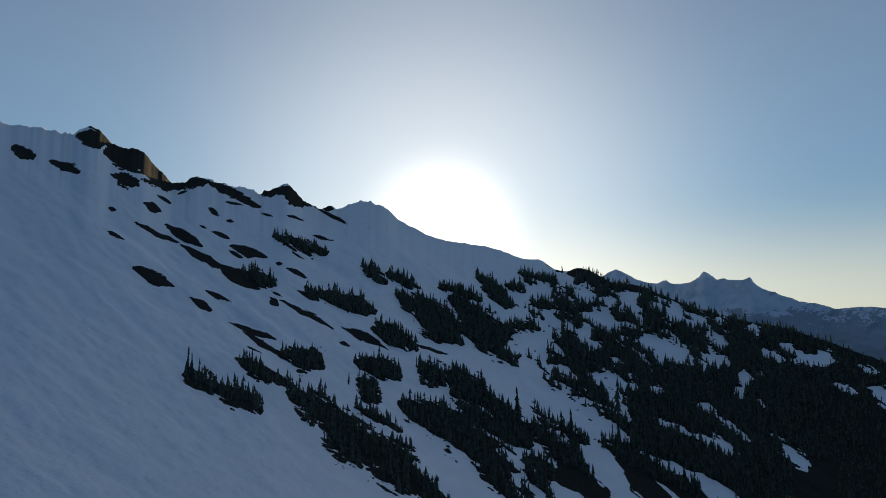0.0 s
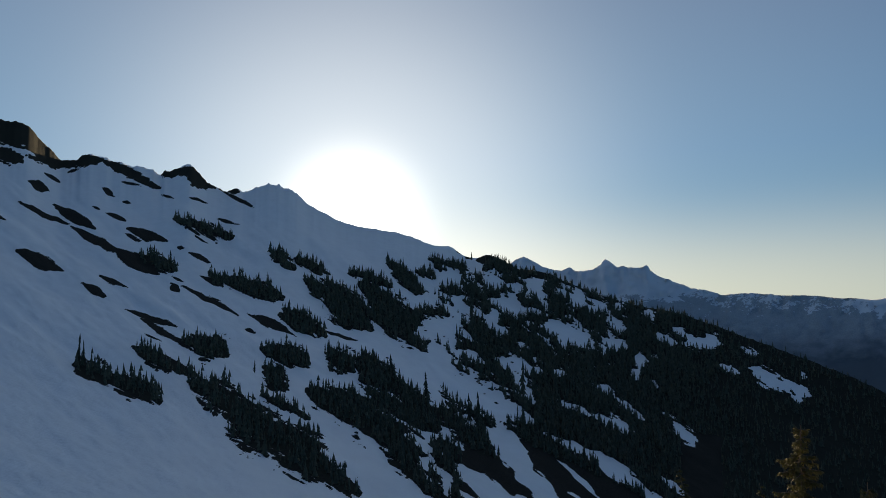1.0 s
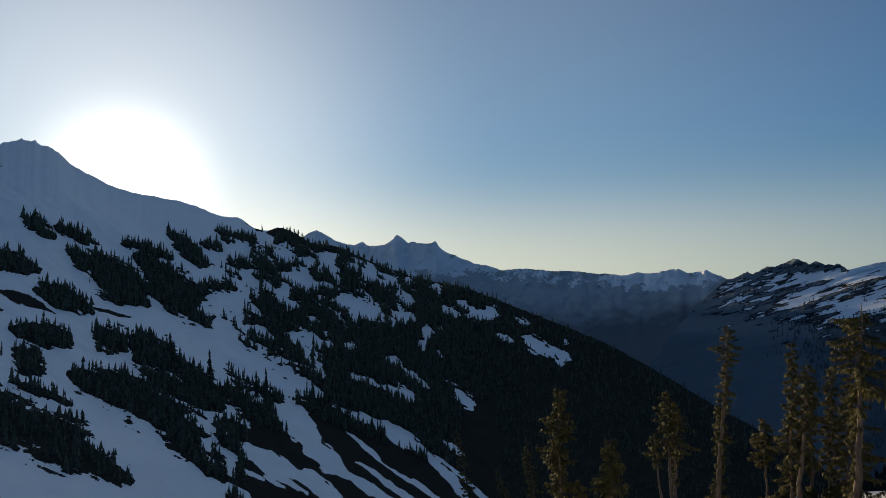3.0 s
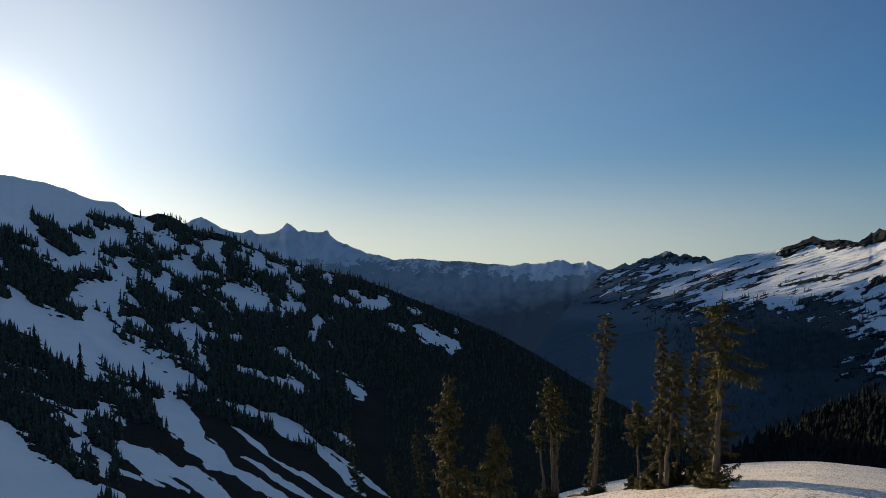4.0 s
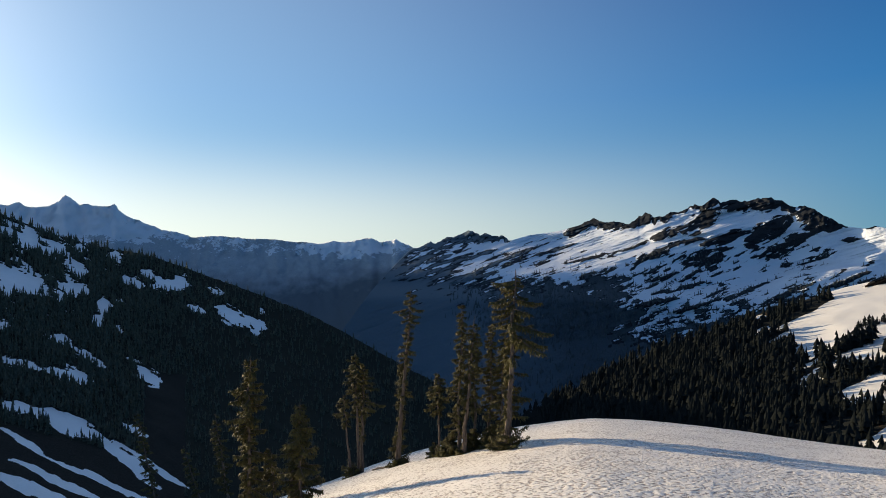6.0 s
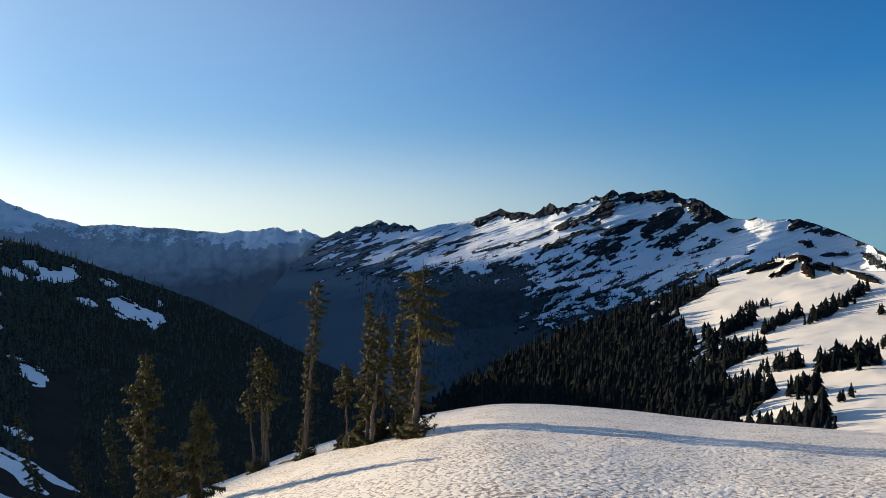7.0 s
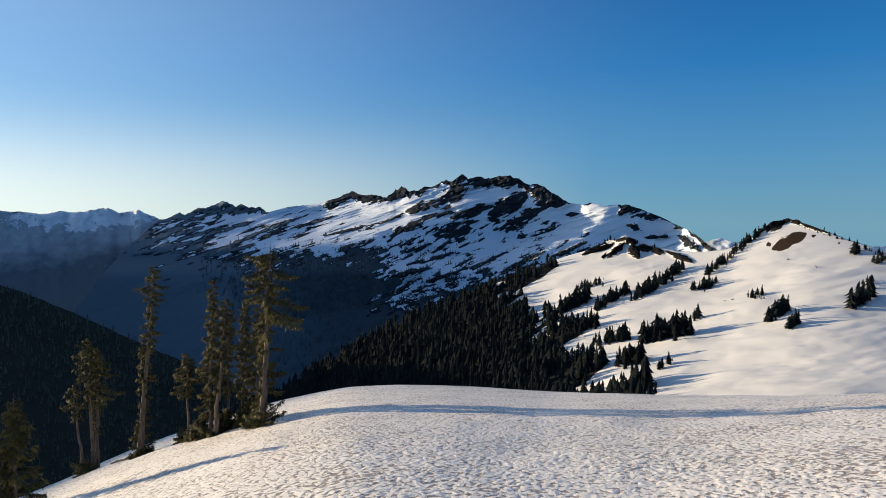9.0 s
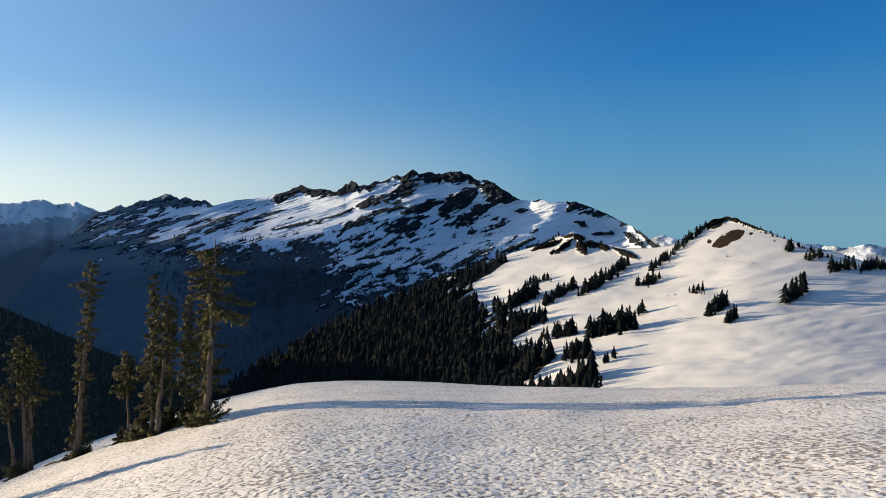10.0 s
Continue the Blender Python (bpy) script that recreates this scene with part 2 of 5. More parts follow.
def streaks(th, e, lines, fray, seed, slant=0, sharp=0.7):
    """1 on the lines (from bearing, elevation to bearing, elevation; half width), falling to 0 at twice the half width; edges frayed along the slant."""
    best = np.zeros(np.shape(th))
    ca, sa = math.cos(radians(slant)), math.sin(radians(slant))
    p, q = th * ca + e * sa, e * ca - th * sa
    f = min(max(fray, 0.7), 1)
    x, y = th + 0.3 * f * fbm(p / 1.3, q / 0.4, 4, seed + 1, 0.6), e + 0.2 * f * fbm(p / 1.1, q / 0.35, 4, seed + 2, 0.6)
    for a0, e0, a1, e1, w in lines:
        dx, dy = a1 - a0, e1 - e0
        s = np.clip(((x - a0) * dx + (y - e0) * dy) / (dx * dx + dy * dy), 0, 1)
        taper = 0.08 + 0.92 * np.sin(np.pi * np.clip(0.04 + 0.92 * s, 0, 1)) ** sharp
        d = np.hypot(x - a0 - s * dx, y - e0 - s * dy) / (w * taper)
        best = np.maximum(best, np.clip(1.25 - 0.72 * d, 0, 1))
    return np.clip(best + fray * fbm(p / 0.9, q / 0.16, 4, seed, 0.6) * (best > 0.02), 0, 1.3)


def sheet(name, P, mat, bare=None, wrap=False):
    """A grid of points P[i, j] as one smooth mesh."""
    ni, nj = P.shape[:2]
    me = bpy.data.meshes.new(name)
    me.vertices.add(ni * nj)
    me.vertices.foreach_set("co", P.reshape(-1).astype(np.float32))
    i = np.arange(ni if wrap else ni - 1)
    a = (i[:, None] * nj + np.arange(nj - 1)[None, :]).ravel()
    b = (((i + 1) % ni)[:, None] * nj + np.arange(nj - 1)[None, :]).ravel()
    quads = np.stack([a, a + 1, b + 1, b], 1)
    me.loops.add(quads.size)
    me.loops.foreach_set("vertex_index", quads.ravel().astype(np.int32))
    me.polygons.add(len(quads))
    me.polygons.foreach_set("loop_start", np.arange(0, quads.size, 4, dtype=np.int32))
    me.polygons.foreach_set("loop_total", np.full(len(quads), 4, dtype=np.int32))
    me.polygons.foreach_set("use_smooth", np.ones(len(quads), dtype=bool))
    if bare is not None:
        me.attributes.new("bare", "FLOAT", "POINT").data.foreach_set("value", bare.reshape(-1).astype(np.float32))
    me.update(calc_edges=True)
    me.materials.append(mat)
    return new(name, me)


def polar(th, r, z):
    a = np.radians(th)
    return np.stack([r * np.sin(a), r * np.cos(a), z], -1)


# ---- the snow hill underfoot, the valley and all the ground to the horizon ----
# per bearing: how steeply the hill's brow is seen (degrees down), and how far off the brow is
BROW = [(-180, 1), (-120, -2), (-75, 8), (-50, 17), (-34, 19), (0, 20), (10, 20), (25, 21), (35, 20.5), (41.5, 19.1), (47, 17.4), (57, 14.9),
        (64, 13.8), (72, 13.9), (82, 14.2), (92, 13.8), (100, 12.9), (110, 11.3), (130, 8), (180, 1)]
BROW_FAR = [(-180, 60), (-60, 80), (-22, 60), (0, 46), (10, 38), (25, 34), (35, 35), (41.5, 40), (47, 48), (57, 58), (64, 60), (72, 55), (82, 48), (92, 42), (100, 36), (110, 30), (130, 30), (180, 60)]
FLOOR = -650.0


def hill_height(th, r):
    brow, far = np.tan(np.radians(knots(th, BROW, 2.0))), knots(th, BROW_FAR, 2.0)
    s0, R = brow - 2 * EYE / far, far * far / (2 * EYE)
    rc = far * 1.7
    z = -(s0 * np.minimum(r, rc) + np.minimum(r, rc) ** 2 / (2 * R))
    slope = np.maximum(s0 + rc / R, 0.34)
    z = z - np.maximum(r - rc, 0) * slope
    return FLOOR + np.logaddexp(0, (z - FLOOR) / 25) * 25


def sun_cups(x, y):
    """The melt hollows of the snow: 0 at the bottom of each, 1 on the sharp rims between."""
    wx, wy = x + 0.12 * fbm(x / 0.4, y / 0.4, 2, 51), y + 0.12 * fbm(x / 0.4, y / 0.4, 2, 52)
    size = 1 + 0.25 * value_noise(x / 1.7, y / 1.7, 54)
    return smooth(cells(wx / 0.12, wy / 0.10, 5) * size, 0.08, 0.8)


def hill_point(th, r):
    z = hill_height(th, r)
    a = np.radians(th)
    x, y = r * np.sin(a), r * np.cos(a)
    near = 1 - smooth(r, 60, 160)
    swell = fbm(x / 9, y / 9, 3, 3) * 0.10 * smooth(r, 3, 12) + fbm(x / 1.6, y / 1.1, 2, 57) * 0.022
    cups = sun_cups(x, y) * 0.014 * (0.8 + 0.6 * fbm(x / 2.5, y / 2.5, 2, 53)) + fbm(x / 0.5, y / 0.4, 3, 9) * 0.009
    return polar(th, r, z + (swell + cups) * near)


def build_ground():
    th = np.concatenate([np.arange(-38, 29.5, 1.0), np.arange(30, 112, 0.17), np.arange(112, 322, 2.0)])
    th = np.where(th > 180, th - 360, th)
    r = np.concatenate([[0.002, 0.8, 1.8, 3.0, 4.2], np.geomspace(5.0, 64, 460), np.geomspace(68, 4800, 55)])
    T, R = np.meshgrid(th, r, indexing="ij")
    P = hill_point(T, R)
    tagged(sheet("ground", P, M_NEAR, 2.2 * smooth(R, 75, 110) * smooth(T, -10, 0) * (1 - smooth(T, 105, 115)), wrap=True), "sun-cupped spring snow on a rounded hill above a deep valley", "snow ground", kind="structure")


# ---- the shaded slope under the sun ----
LEFT_SKY_WEST = [(-60, 14), (-34.5, 14.4), (-30.9, 14.36), (-29.8, 14.19), (-28.7, 15.09), (-27.7, 14.55), (-27.4, 13.95)]
LEFT_SKY = LEFT_SKY_WEST + [(-24.7, 13.4), (-23.7, 12.2), (-22.6, 11.2), (-20.3, 11.95), (-18.9, 11.3), (-18.3, 11.45), (-15.8, 10.9), (-14.4, 11.3), (-13.5, 11.75), (-12, 10.25), (-10.9, 9.7), (-10, 10.0), (-9.1, 9.7), (-6.8, 10.6), (-4.9, 9.85), (-3.9, 8.95),
            (-1.5, 7.7), (0.3, 7.1), (2, 6.9), (3.6, 6.7), (5.2, 6.2), (6.8, 5.5), (8.4, 5.45), (9.5, 4.6), (10.7, 4.33), (11.5, 4.74), (12.6, 4.42), (13.6, 3.8), (14.2, 3.38), (16.7, 3.1), (17.9, 2.45), (20.3, 1.4), (23.7, 0.3), (27.5, -0.45), (30.6, -1.65), (33.5, -2.8), (36.4, -3.95), (39.4, -5.2), (42.4, -6.8), (44.8, -8.2), (48, -10), (54, -13), (60, -17), (66, -21)]
LEFT_FAR = [(-60, 1100), (-30, 1010), (-14, 860), (0, 740), (12, 740), (30, 620), (48, 480), (66, 400)]
LEFT_FOOT = [(-60, -14, 60), (-34, -17.5, 62), (-14, -19, 75), (0, -20, 95), (15, -23, 110), (30, -24, 140), (45, -24, 180), (66, -28, 200)]

# marks on the slope: from bearing, elevation to bearing, elevation; half width
# patches of bare earth melted out of the snow
PATCHES_1 = [(-24.7, 9.67, -23.3, 8.88, 0.39), (-23.8, 10.22, -22.6, 9.58, 0.24), (-23, 7.97, -20.1, 6.17, 0.49), (-25.2, 8.05, -21.8, 6.51, 0.29), (-21.8, 6.42, -18.2, 4.35, 0.44), (-18.8, 4.73, -15.5, 2.94, 0.93), (-25.2, 4.32, -22.2, 2.94, 0.54), (-20.9, 1.97, -19.2, 1.16, 0.29), (-19.8, 9.55, -18.9, 9, 0.24), (-19.4, 7.52, -18.1, 6.97, 0.39), (-17.9, 6.45, -15.1, 5.57, 0.59), (-18.1, 6, -16.9, 5.51, 0.24), (-19.7, 2.77, -17.7, 1.83, 0.2), (-17.9, 0.38, -14.1, -1.12, 0.34), (-16.8, -0.29, -12.8, -3.04, 0.34), (-13.8, 1.96, -9.3, -0.44, 0.34), (-8.7, -0.35, -4.7, -2.26, 0.44), (-27.1, 6.96, -26, 6.42, 0.29), (-13.5, 9.2, -12, 8.68, 0.15)]
PATCHES_2 = [(-14.7, 2.22, -14, 1.5, 0.44), (-12.5, 2.8, -10.7, 1.75, 0.34), (-13.4, 4.62, -11.7, 4.01, 0.34), (-16.6, -1.62, -15.1, -2.36, 0.15), (-8.9, -1.42, -8, -1.75, 0.2), (-11.4, 10.09, -8.2, 8.5, 0.2), (-22.2, 10.34, -21.4, 10.71, 0.15), (-14.7, 2.86, -13.6, 2.19, 0.15), (-8, 1.05, -6.6, 0.34, 0.15), (-2.4, -1.82, 0.5, -2.56, 0.2), (-13, 5.87, -11.8, 5.35, 0.15), (-27.2, 9.1, -26.6, 8.83, 0.2), (-14.3, 5.14, -13.6, 4.8, 0.2), (-20.3, 7.9, -19.8, 7.76, 0.15), (-18.4, 8.64, -17.7, 8.41, 0.15), (-11.3, 7.46, -9.5, 7.05, 0.15), (-18.6, 10.08, -17, 9.75, 0.15), (-15.7, 9.16, -14.6, 8.95, 0.15)]
PATCHES = PATCHES_1 + PATCHES_2
# rock along the crest
CREST_ROCK = [(10.7, 4.26, 12.6, 4.37, 0.34), (12.4, 4.19, 14.8, 3.21, 0.44), (14.4, 3.02, 16.7, 2.84, 0.29), (16.3, 2.84, 17.9, 2.46, 0.24), (-29.4, 14.24, -27.5, 14.06, 0.68), (-27.7, 14.12, -24.4, 12.2, 0.59), (-33.7, 12.74, -32.3, 12.4, 0.39), (-31.2, 12.12, -29.3, 11.5, 0.29), (-25.2, 13.2, -22.2, 11.0, 1.1), (-27.4, 13.31, -24.3, 12.79, 1.03), (-24.3, 12.62, -22.7, 11.14, 0.64), (-22.6, 11.15, -19.9, 11.58, 0.44), (-19.9, 11.58, -15.7, 9.7, 0.34), (-15.5, 10.88, -13.6, 11.29, 0.39), (-13.8, 11.41, -11.5, 10.18, 0.64), (-10.5, 9.91, -9.6, 9.81, 0.24), (-26.9, 11.56, -25.1, 10.96, 0.49)]
# clumps of conifers
CLUMPS_1 = [(-13.4, -2.21, -10.5, -3.18, 0.98), (-21.2, -3.65, -18.3, -5.26, 0.83), (-18.7, -4.81, -15.2, -7, 0.83), (-17.3, -2.92, -12.6, -5.19, 0.68), (-12.9, -5.71, -8.7, -8.11, 1.17), (-10.1, -7.61, -5.5, -11.35, 1.86), (-6.4, -9.99, -1.8, -13.48, 1.96), (-2.3, -12.81, 0.5, -14.85, 0.98), (-7.4, -7.09, -3.5, -8.85, 0.34), (-7.3, -4.54, -5.6, -6.42, 0.98), (-5.4, -3.19, -3.8, -4.62, 0.78), (-1.9, -3.25, 0, -4.92, 0.88), (0.5, -4.22, 3.6, -6.61, 1.37), (-3.7, -6.48, 0.5, -9.1, 1.08), (-0.9, -7, 4.3, -11.65, 1.76), (2.4, -9.37, 7.2, -15.19, 1.66), (4.6, -7.09, 7.2, -9.87, 1.27), (-5.7, -0.13, -2.3, -2.2, 0.54), (-2.4, 1.29, 0.7, -1.37, 1.17)]
CLUMPS_2 = [(0.7, 2.25, 6.3, -2.37, 1.08), (-14.4, 7.06, -9.9, 5.96, 0.59), (-10.7, 2.82, -5.9, 0.81, 0.78), (-6.9, 4.84, -5, 3.44, 0.68), (-3.9, 2.48, -1.9, 1.05, 0.78), (2.9, 3.95, 6.3, 1.51, 0.73), (-16.8, 4.39, -14.2, 3.32, 0.68), (7.7, -2.37, 11.5, -6.17, 1.22), (-4.9, 4.36, -2.1, 3.18, 0.54), (-9.2, 2.53, -6, 0.68, 0.68), (-11.8, 3.17, -10.7, 1.96, 0.54), (-6, -0.61, -3.4, -1.92, 0.54), (-12, -2.31, -10.4, -3.43, 1.37), (-7.4, -3.22, -3.9, -4.39, 0.83), (-2.1, -3.5, -0.1, -4.99, 0.98), (0.4, -4.7, 3.4, -6.39, 1.17), (-2, 2.2, 1.4, -1.57, 1.17), (0.9, 0.26, 6.6, -3.65, 0.83), (6.6, 4.34, 10.8, 3.04, 0.44)]
CLUMPS_3 = [(7.1, 3.69, 12.7, 1.31, 0.59), (9, 1.65, 12.7, 0.2, 0.49), (4.8, 2.44, 5.8, 1.41, 0.49), (6.7, 1.32, 8.6, 0.46, 0.44), (8.1, -3.55, 10.9, -4.78, 1.08), (10.4, -4.3, 13.7, -6.96, 0.98), (1.5, -6.75, 5.9, -9.65, 1.08), (3.6, -6.4, 6.8, -8.8, 0.88), (4.6, 1.88, 7.1, 0.47, 0.29), (3.3, 3.03, 5.3, 1.88, 0.24), (-0.4, 3.21, 3.1, 1.87, 0.34), (12.7, 1.41, 17.1, -2.49, 1.08), (7.2, -8.37, 12.8, -12.22, 1.27), (1.9, -8.55, 6.3, -13.21, 1.27), (-1.9, -6.79, 0.6, -9.34, 1.17), (10.8, 0.21, 13.2, -2.45, 0.78)]
CLUMPS_4 = [(6.7, 4.29, 8.8, 3.67, 0.34), (5.3, 3.34, 7.0, 2.78, 0.34), (8.6, 3.67, 11.8, 1.83, 0.39), (6.7, 1.94, 9.6, 1.36, 0.39), (9.6, 1.79, 13.4, -0.13, 0.59), (5.4, -0.32, 8.5, -0.33, 0.68), (8.5, -0.76, 12.7, -2.1, 0.78), (6.1, -1.76, 6.6, -3.12, 0.39), (10.7, -2.06, 12.7, -3.84, 0.68), (7.7, -3.86, 9.3, -4.98, 0.68)]
CLUMPS = CLUMPS_1 + CLUMPS_2 + CLUMPS_3 + CLUMPS_4
SNOW_STRIPES_WEST = [(-8.1, -6.25, -3.3, -8.14, 0.24), (-3.7, -7.94, 0.1, -11.12, 0.29), (-0.9, -10.65, 3.4, -13.32, 0.34), (2.4, -12.95, 6.7, -15.7, 0.34), (0.1, -12.23, 2.4, -14.47, 0.24), (8.4, -12.68, 12.8, -15.74, 0.59), (12.3, -14.85, 17.1, -17.83, 0.64), (12.1, -9.01, 15.1, -13.19, 0.64), (0.9, -10.44, 2.6, -12.29, 0.44), (5.5, -12.71, 6.8, -14.53, 0.24), (-2.6, -11.42, 0.7, -14.02, 0.29), (4.5, -10.47, 6.8, -11.92, 0.29)]
# openings of snow in the forest, and the long snow-filled furrows below it
SNOW_GAPS_1 = [(13.8, -5.4, 15.3, -7.84, 0.64), (6.7, -5.21, 13.9, -8.7, 1.08), (8.8, -7.33, 15.2, -9.22, 0.73), (8.9, -8.74, 10.4, -9.7, 0.34), (20.2, -6.27, 22, -7.07, 0.24), (22, -7.25, 24.3, -8.99, 0.29), (17.2, -7.5, 20.2, -8.9, 0.2), (20.2, -8.77, 23.4, -10.14, 0.34), (26.5, -9.17, 28.1, -10.79, 0.44), (25.6, -8.31, 26.9, -8.81, 0.15), (9.7, 4.01, 11.1, 3.19, 0.68), (11.1, 3.11, 12.6, 2.06, 0.56), (13.2, 2.07, 14.6, 1.42, 0.33), (14.8, 2.32, 16.6, 2.35, 0.56), (15.1, 1.96, 16.1, 1.12, 0.78), (17.1, 1.67, 18.6, 1.23, 0.33), (18.4, 1.32, 19.9, 0.09, 0.68), (19.9, 0.23, 20.9, -0.47, 0.28), (11.7, 0.95, 14.6, 0, 0.62)]
SNOW_GAPS_2 = [(12.6, 0.09, 14.8, -0.45, 0.39), (13.2, 0.31, 14.2, -0.8, 0.39), (16.1, 0.76, 16.7, 0.09, 0.28), (14.8, 0.09, 16.7, -0.36, 0.23), (16.3, -1.26, 20.2, -2.68, 0.84), (18, -2.42, 20.5, -3.19, 0.39), (14.6, -1.02, 15.7, -1.17, 0.23), (11.3, -0.69, 12.5, -1.01, 0.51), (11.8, -1.22, 12.7, -2.19, 0.23), (12.7, -1.66, 13.3, -2.11, 0.28), (14.2, -3.01, 14.8, -3.55, 0.33), (5.3, 0.9, 7.4, 0.67, 0.51), (7.4, 0.42, 10.2, -0.98, 0.33), (5.3, 2.73, 7.4, 1.75, 0.39), (7.1, 1.54, 8.5, 1.14, 0.23), (7.7, 3.22, 9.2, 2.42, 0.45), (5.4, -2.03, 7.1, -1.86, 0.68), (7.1, -1.86, 8.7, -3.11, 0.68), (9.1, -3.37, 11.3, -4.65, 0.33)]
SNOW_GAPS_3 = [(12.3, -4.13, 15.1, -5.33, 0.56), (15.3, -4.9, 16.3, -5.38, 0.23), (17, -5.32, 18, -5.67, 0.39), (20.3, 0.74, 21.9, -0.38, 0.33), (22.1, 0.27, 23, 0.09, 0.28), (24.4, -0.43, 25.5, -0.34, 0.39), (21.7, -0.85, 22.8, -2.02, 0.56), (21.2, -2.56, 23, -3.24, 0.45), (23.7, -4.23, 24.6, -4.39, 0.62), (23.5, -4.93, 23.9, -5.63, 0.33), (24.9, -5.8, 25.3, -6.37, 0.23), (25.3, -2.09, 26.9, -2.58, 0.33), (26.7, -1.58, 28.3, -2.41, 0.28), (27.4, -2.64, 30.2, -2.85, 0.39), (29.2, -2.08, 30, -2.85, 0.33), (31.7, -3.11, 32.9, -3.6, 0.23), (30.2, -4.53, 31.4, -5.26, 0.28), (32.4, -4.8, 34.1, -5.24, 0.33), (32.6, -5.09, 35, -6.26, 0.45)]
SNOW_GAPS_4 = [(34.6, -5.54, 36.3, -6.32, 0.33), (35, -6.5, 35.8, -6.74, 0.23), (35.8, -4.77, 36, -5.26, 0.17), (6.8, -3, 8.4, -5.34, 1.13), (5.4, -4.37, 7.5, -5.29, 1.24)]
SNOW_GAPS = SNOW_GAPS_1 + SNOW_GAPS_2 + SNOW_GAPS_3 + SNOW_GAPS_4
SNOW_STRIPES = [(11.5, -9.92, 14.4, -13.12, 0.93), (13.5, -12.62, 17.3, -15.79, 0.93), (17.3, -15.62, 22.1, -18.65, 0.44), (16, -10.14, 23.5, -13.45, 0.39), (17.2, -12.1, 20.4, -14.8, 0.2), (20.3, -14.71, 27.6, -19.26, 0.2), (18.1, -14.52, 24.8, -19.08, 0.29), (20.5, -12.64, 23.8, -14.18, 0.44), (23.4, -13.71, 28.1, -18.15, 0.39), (24.8, -14.59, 30.4, -18.43, 0.24), (25.4, -13.39, 27.2, -14.54, 0.29), (8.6, -12.93, 14, -15.51, 0.64), (13.2, -14.92, 16.5, -17.75, 0.73), (8.9, -13.76, 14.1, -17.13, 0.24), (8.2, -14.45, 10.6, -15.8, 0.2), (10.5, -15.38, 12.2, -16.49, 0.2), (4.7, -15.06, 6.9, -16.39, 0.24), (5.3, -10.55, 6.8, -11.75, 0.24), (5.6, -12.23, 6.6, -13.28, 0.29)]


def left_cover(th, e):
    """How bare of snow the slope is, and how wooded."""
    a = radians(34)
    p, q = th * math.cos(a) - e * math.sin(a), th * math.sin(a) + e * math.cos(a)
    patches = streaks(th, e, [(*ends, w * 0.66) for *ends, w in PATCHES], 0.3, 71, -30, 1.25)
    clumps = streaks(th, e, [(*ends, w * 0.78) for *ends, w in CLUMPS], 0.8, 73, -30)
    closed = smooth(th + 3.5 * fbm(p / 3.4, q / 0.8, 4, 21) + 0.25 * np.minimum(-e - 6, 0), 6.5, 9.0)
    gaps = smooth(streaks(th, e, [(*ends, w * 1.3) for *ends, w in SNOW_GAPS], 0.7, 72, -30) + 0.3 * fbm(p / 0.6, q / 0.2, 4, 74, 0.65), 0.36, 0.66)
    specks = smooth(fbm(p / 1.3, q / 0.3, 4, 75, 0.6) - 0.012 * np.maximum(th - 10, 0), 0.12, 0.24) * smooth(th, 6, 9) * (1 - smooth(th, 25, 29)) * smooth(e, -7, -4)
    stripes = smooth(streaks(th, e, SNOW_STRIPES + SNOW_STRIPES_WEST, 0.25, 76, -38) + 0.15 * fbm(p / 1.2, q / 0.2, 3, 78), 0.3, 0.78)
    furrowed = smooth(-e - 9.6 - 0.42 * np.maximum(th - 12, 0) * (th < 27), 0, 0.5) * smooth(th, 8.5, 10) * (1 - smooth(th, 29, 31))
    rough = 0.1 * fbm(p / 2.0, q / 0.4, 4, 41)
    snow = np.maximum(np.maximum(gaps, 0.9 * specks), stripes)
    trees = np.clip(np.maximum(clumps, 1.1 * closed * (1 - furrowed)), 0, 1.1)
    trees = trees * (1 - np.maximum(np.maximum(smooth(gaps, 0.25, 0.9), stripes), 0.8 * specks))
    dark = np.maximum(np.maximum(patches, clumps), closed)
    bare = 0.12 + rough + 0.9 * dark
    bare = bare - snow * np.maximum(bare - 0.1, 0) * 1.1
    return bare + 1.2 * smooth(trees, 0.45, 0.65), trees


def left_point(th, u):
    foot = np.array(LEFT_FOOT)
    e0, r0 = np.interp(th, foot[:, 0], foot[:, 1]), np.interp(th, foot[:, 0], foot[:, 2])
    rock = smooth(-th, 4, 6)
    e1 = knots(th, LEFT_SKY, 0.25)
    r1 = knots(th, LEFT_FAR, 3)
    front = np.clip(u, 0, 1)
    ridge = knots(th, LEFT_SKY, 5)
    e = e0 + (ridge - e0) * front + (e1 - ridge) * smooth(front, 0.7, 1) + (ridged(th / 0.75, th * 0 + 2.5, 4, 5) - 0.1) * (0.08 + 0.2 * rock) * smooth(front, 0.84, 1)
    r = r0 * (r1 / r0) ** front
    a = radians(34)
    p, q = th * math.cos(a) - e * math.sin(a), th * math.sin(a) + e * math.cos(a)
    z = EYE + r * np.tan(np.radians(e))
    z = z + fbm(p / 5, q / 1.6, 4, 61) * r * 0.007 * smooth(u, 0, 0.1) * (1 - smooth(u, 0.85, 1.0))
    back = np.maximum(u - 1, 0)
    return polar(th, r * (1 + back * 1.5), z - back * r * 0.9), e


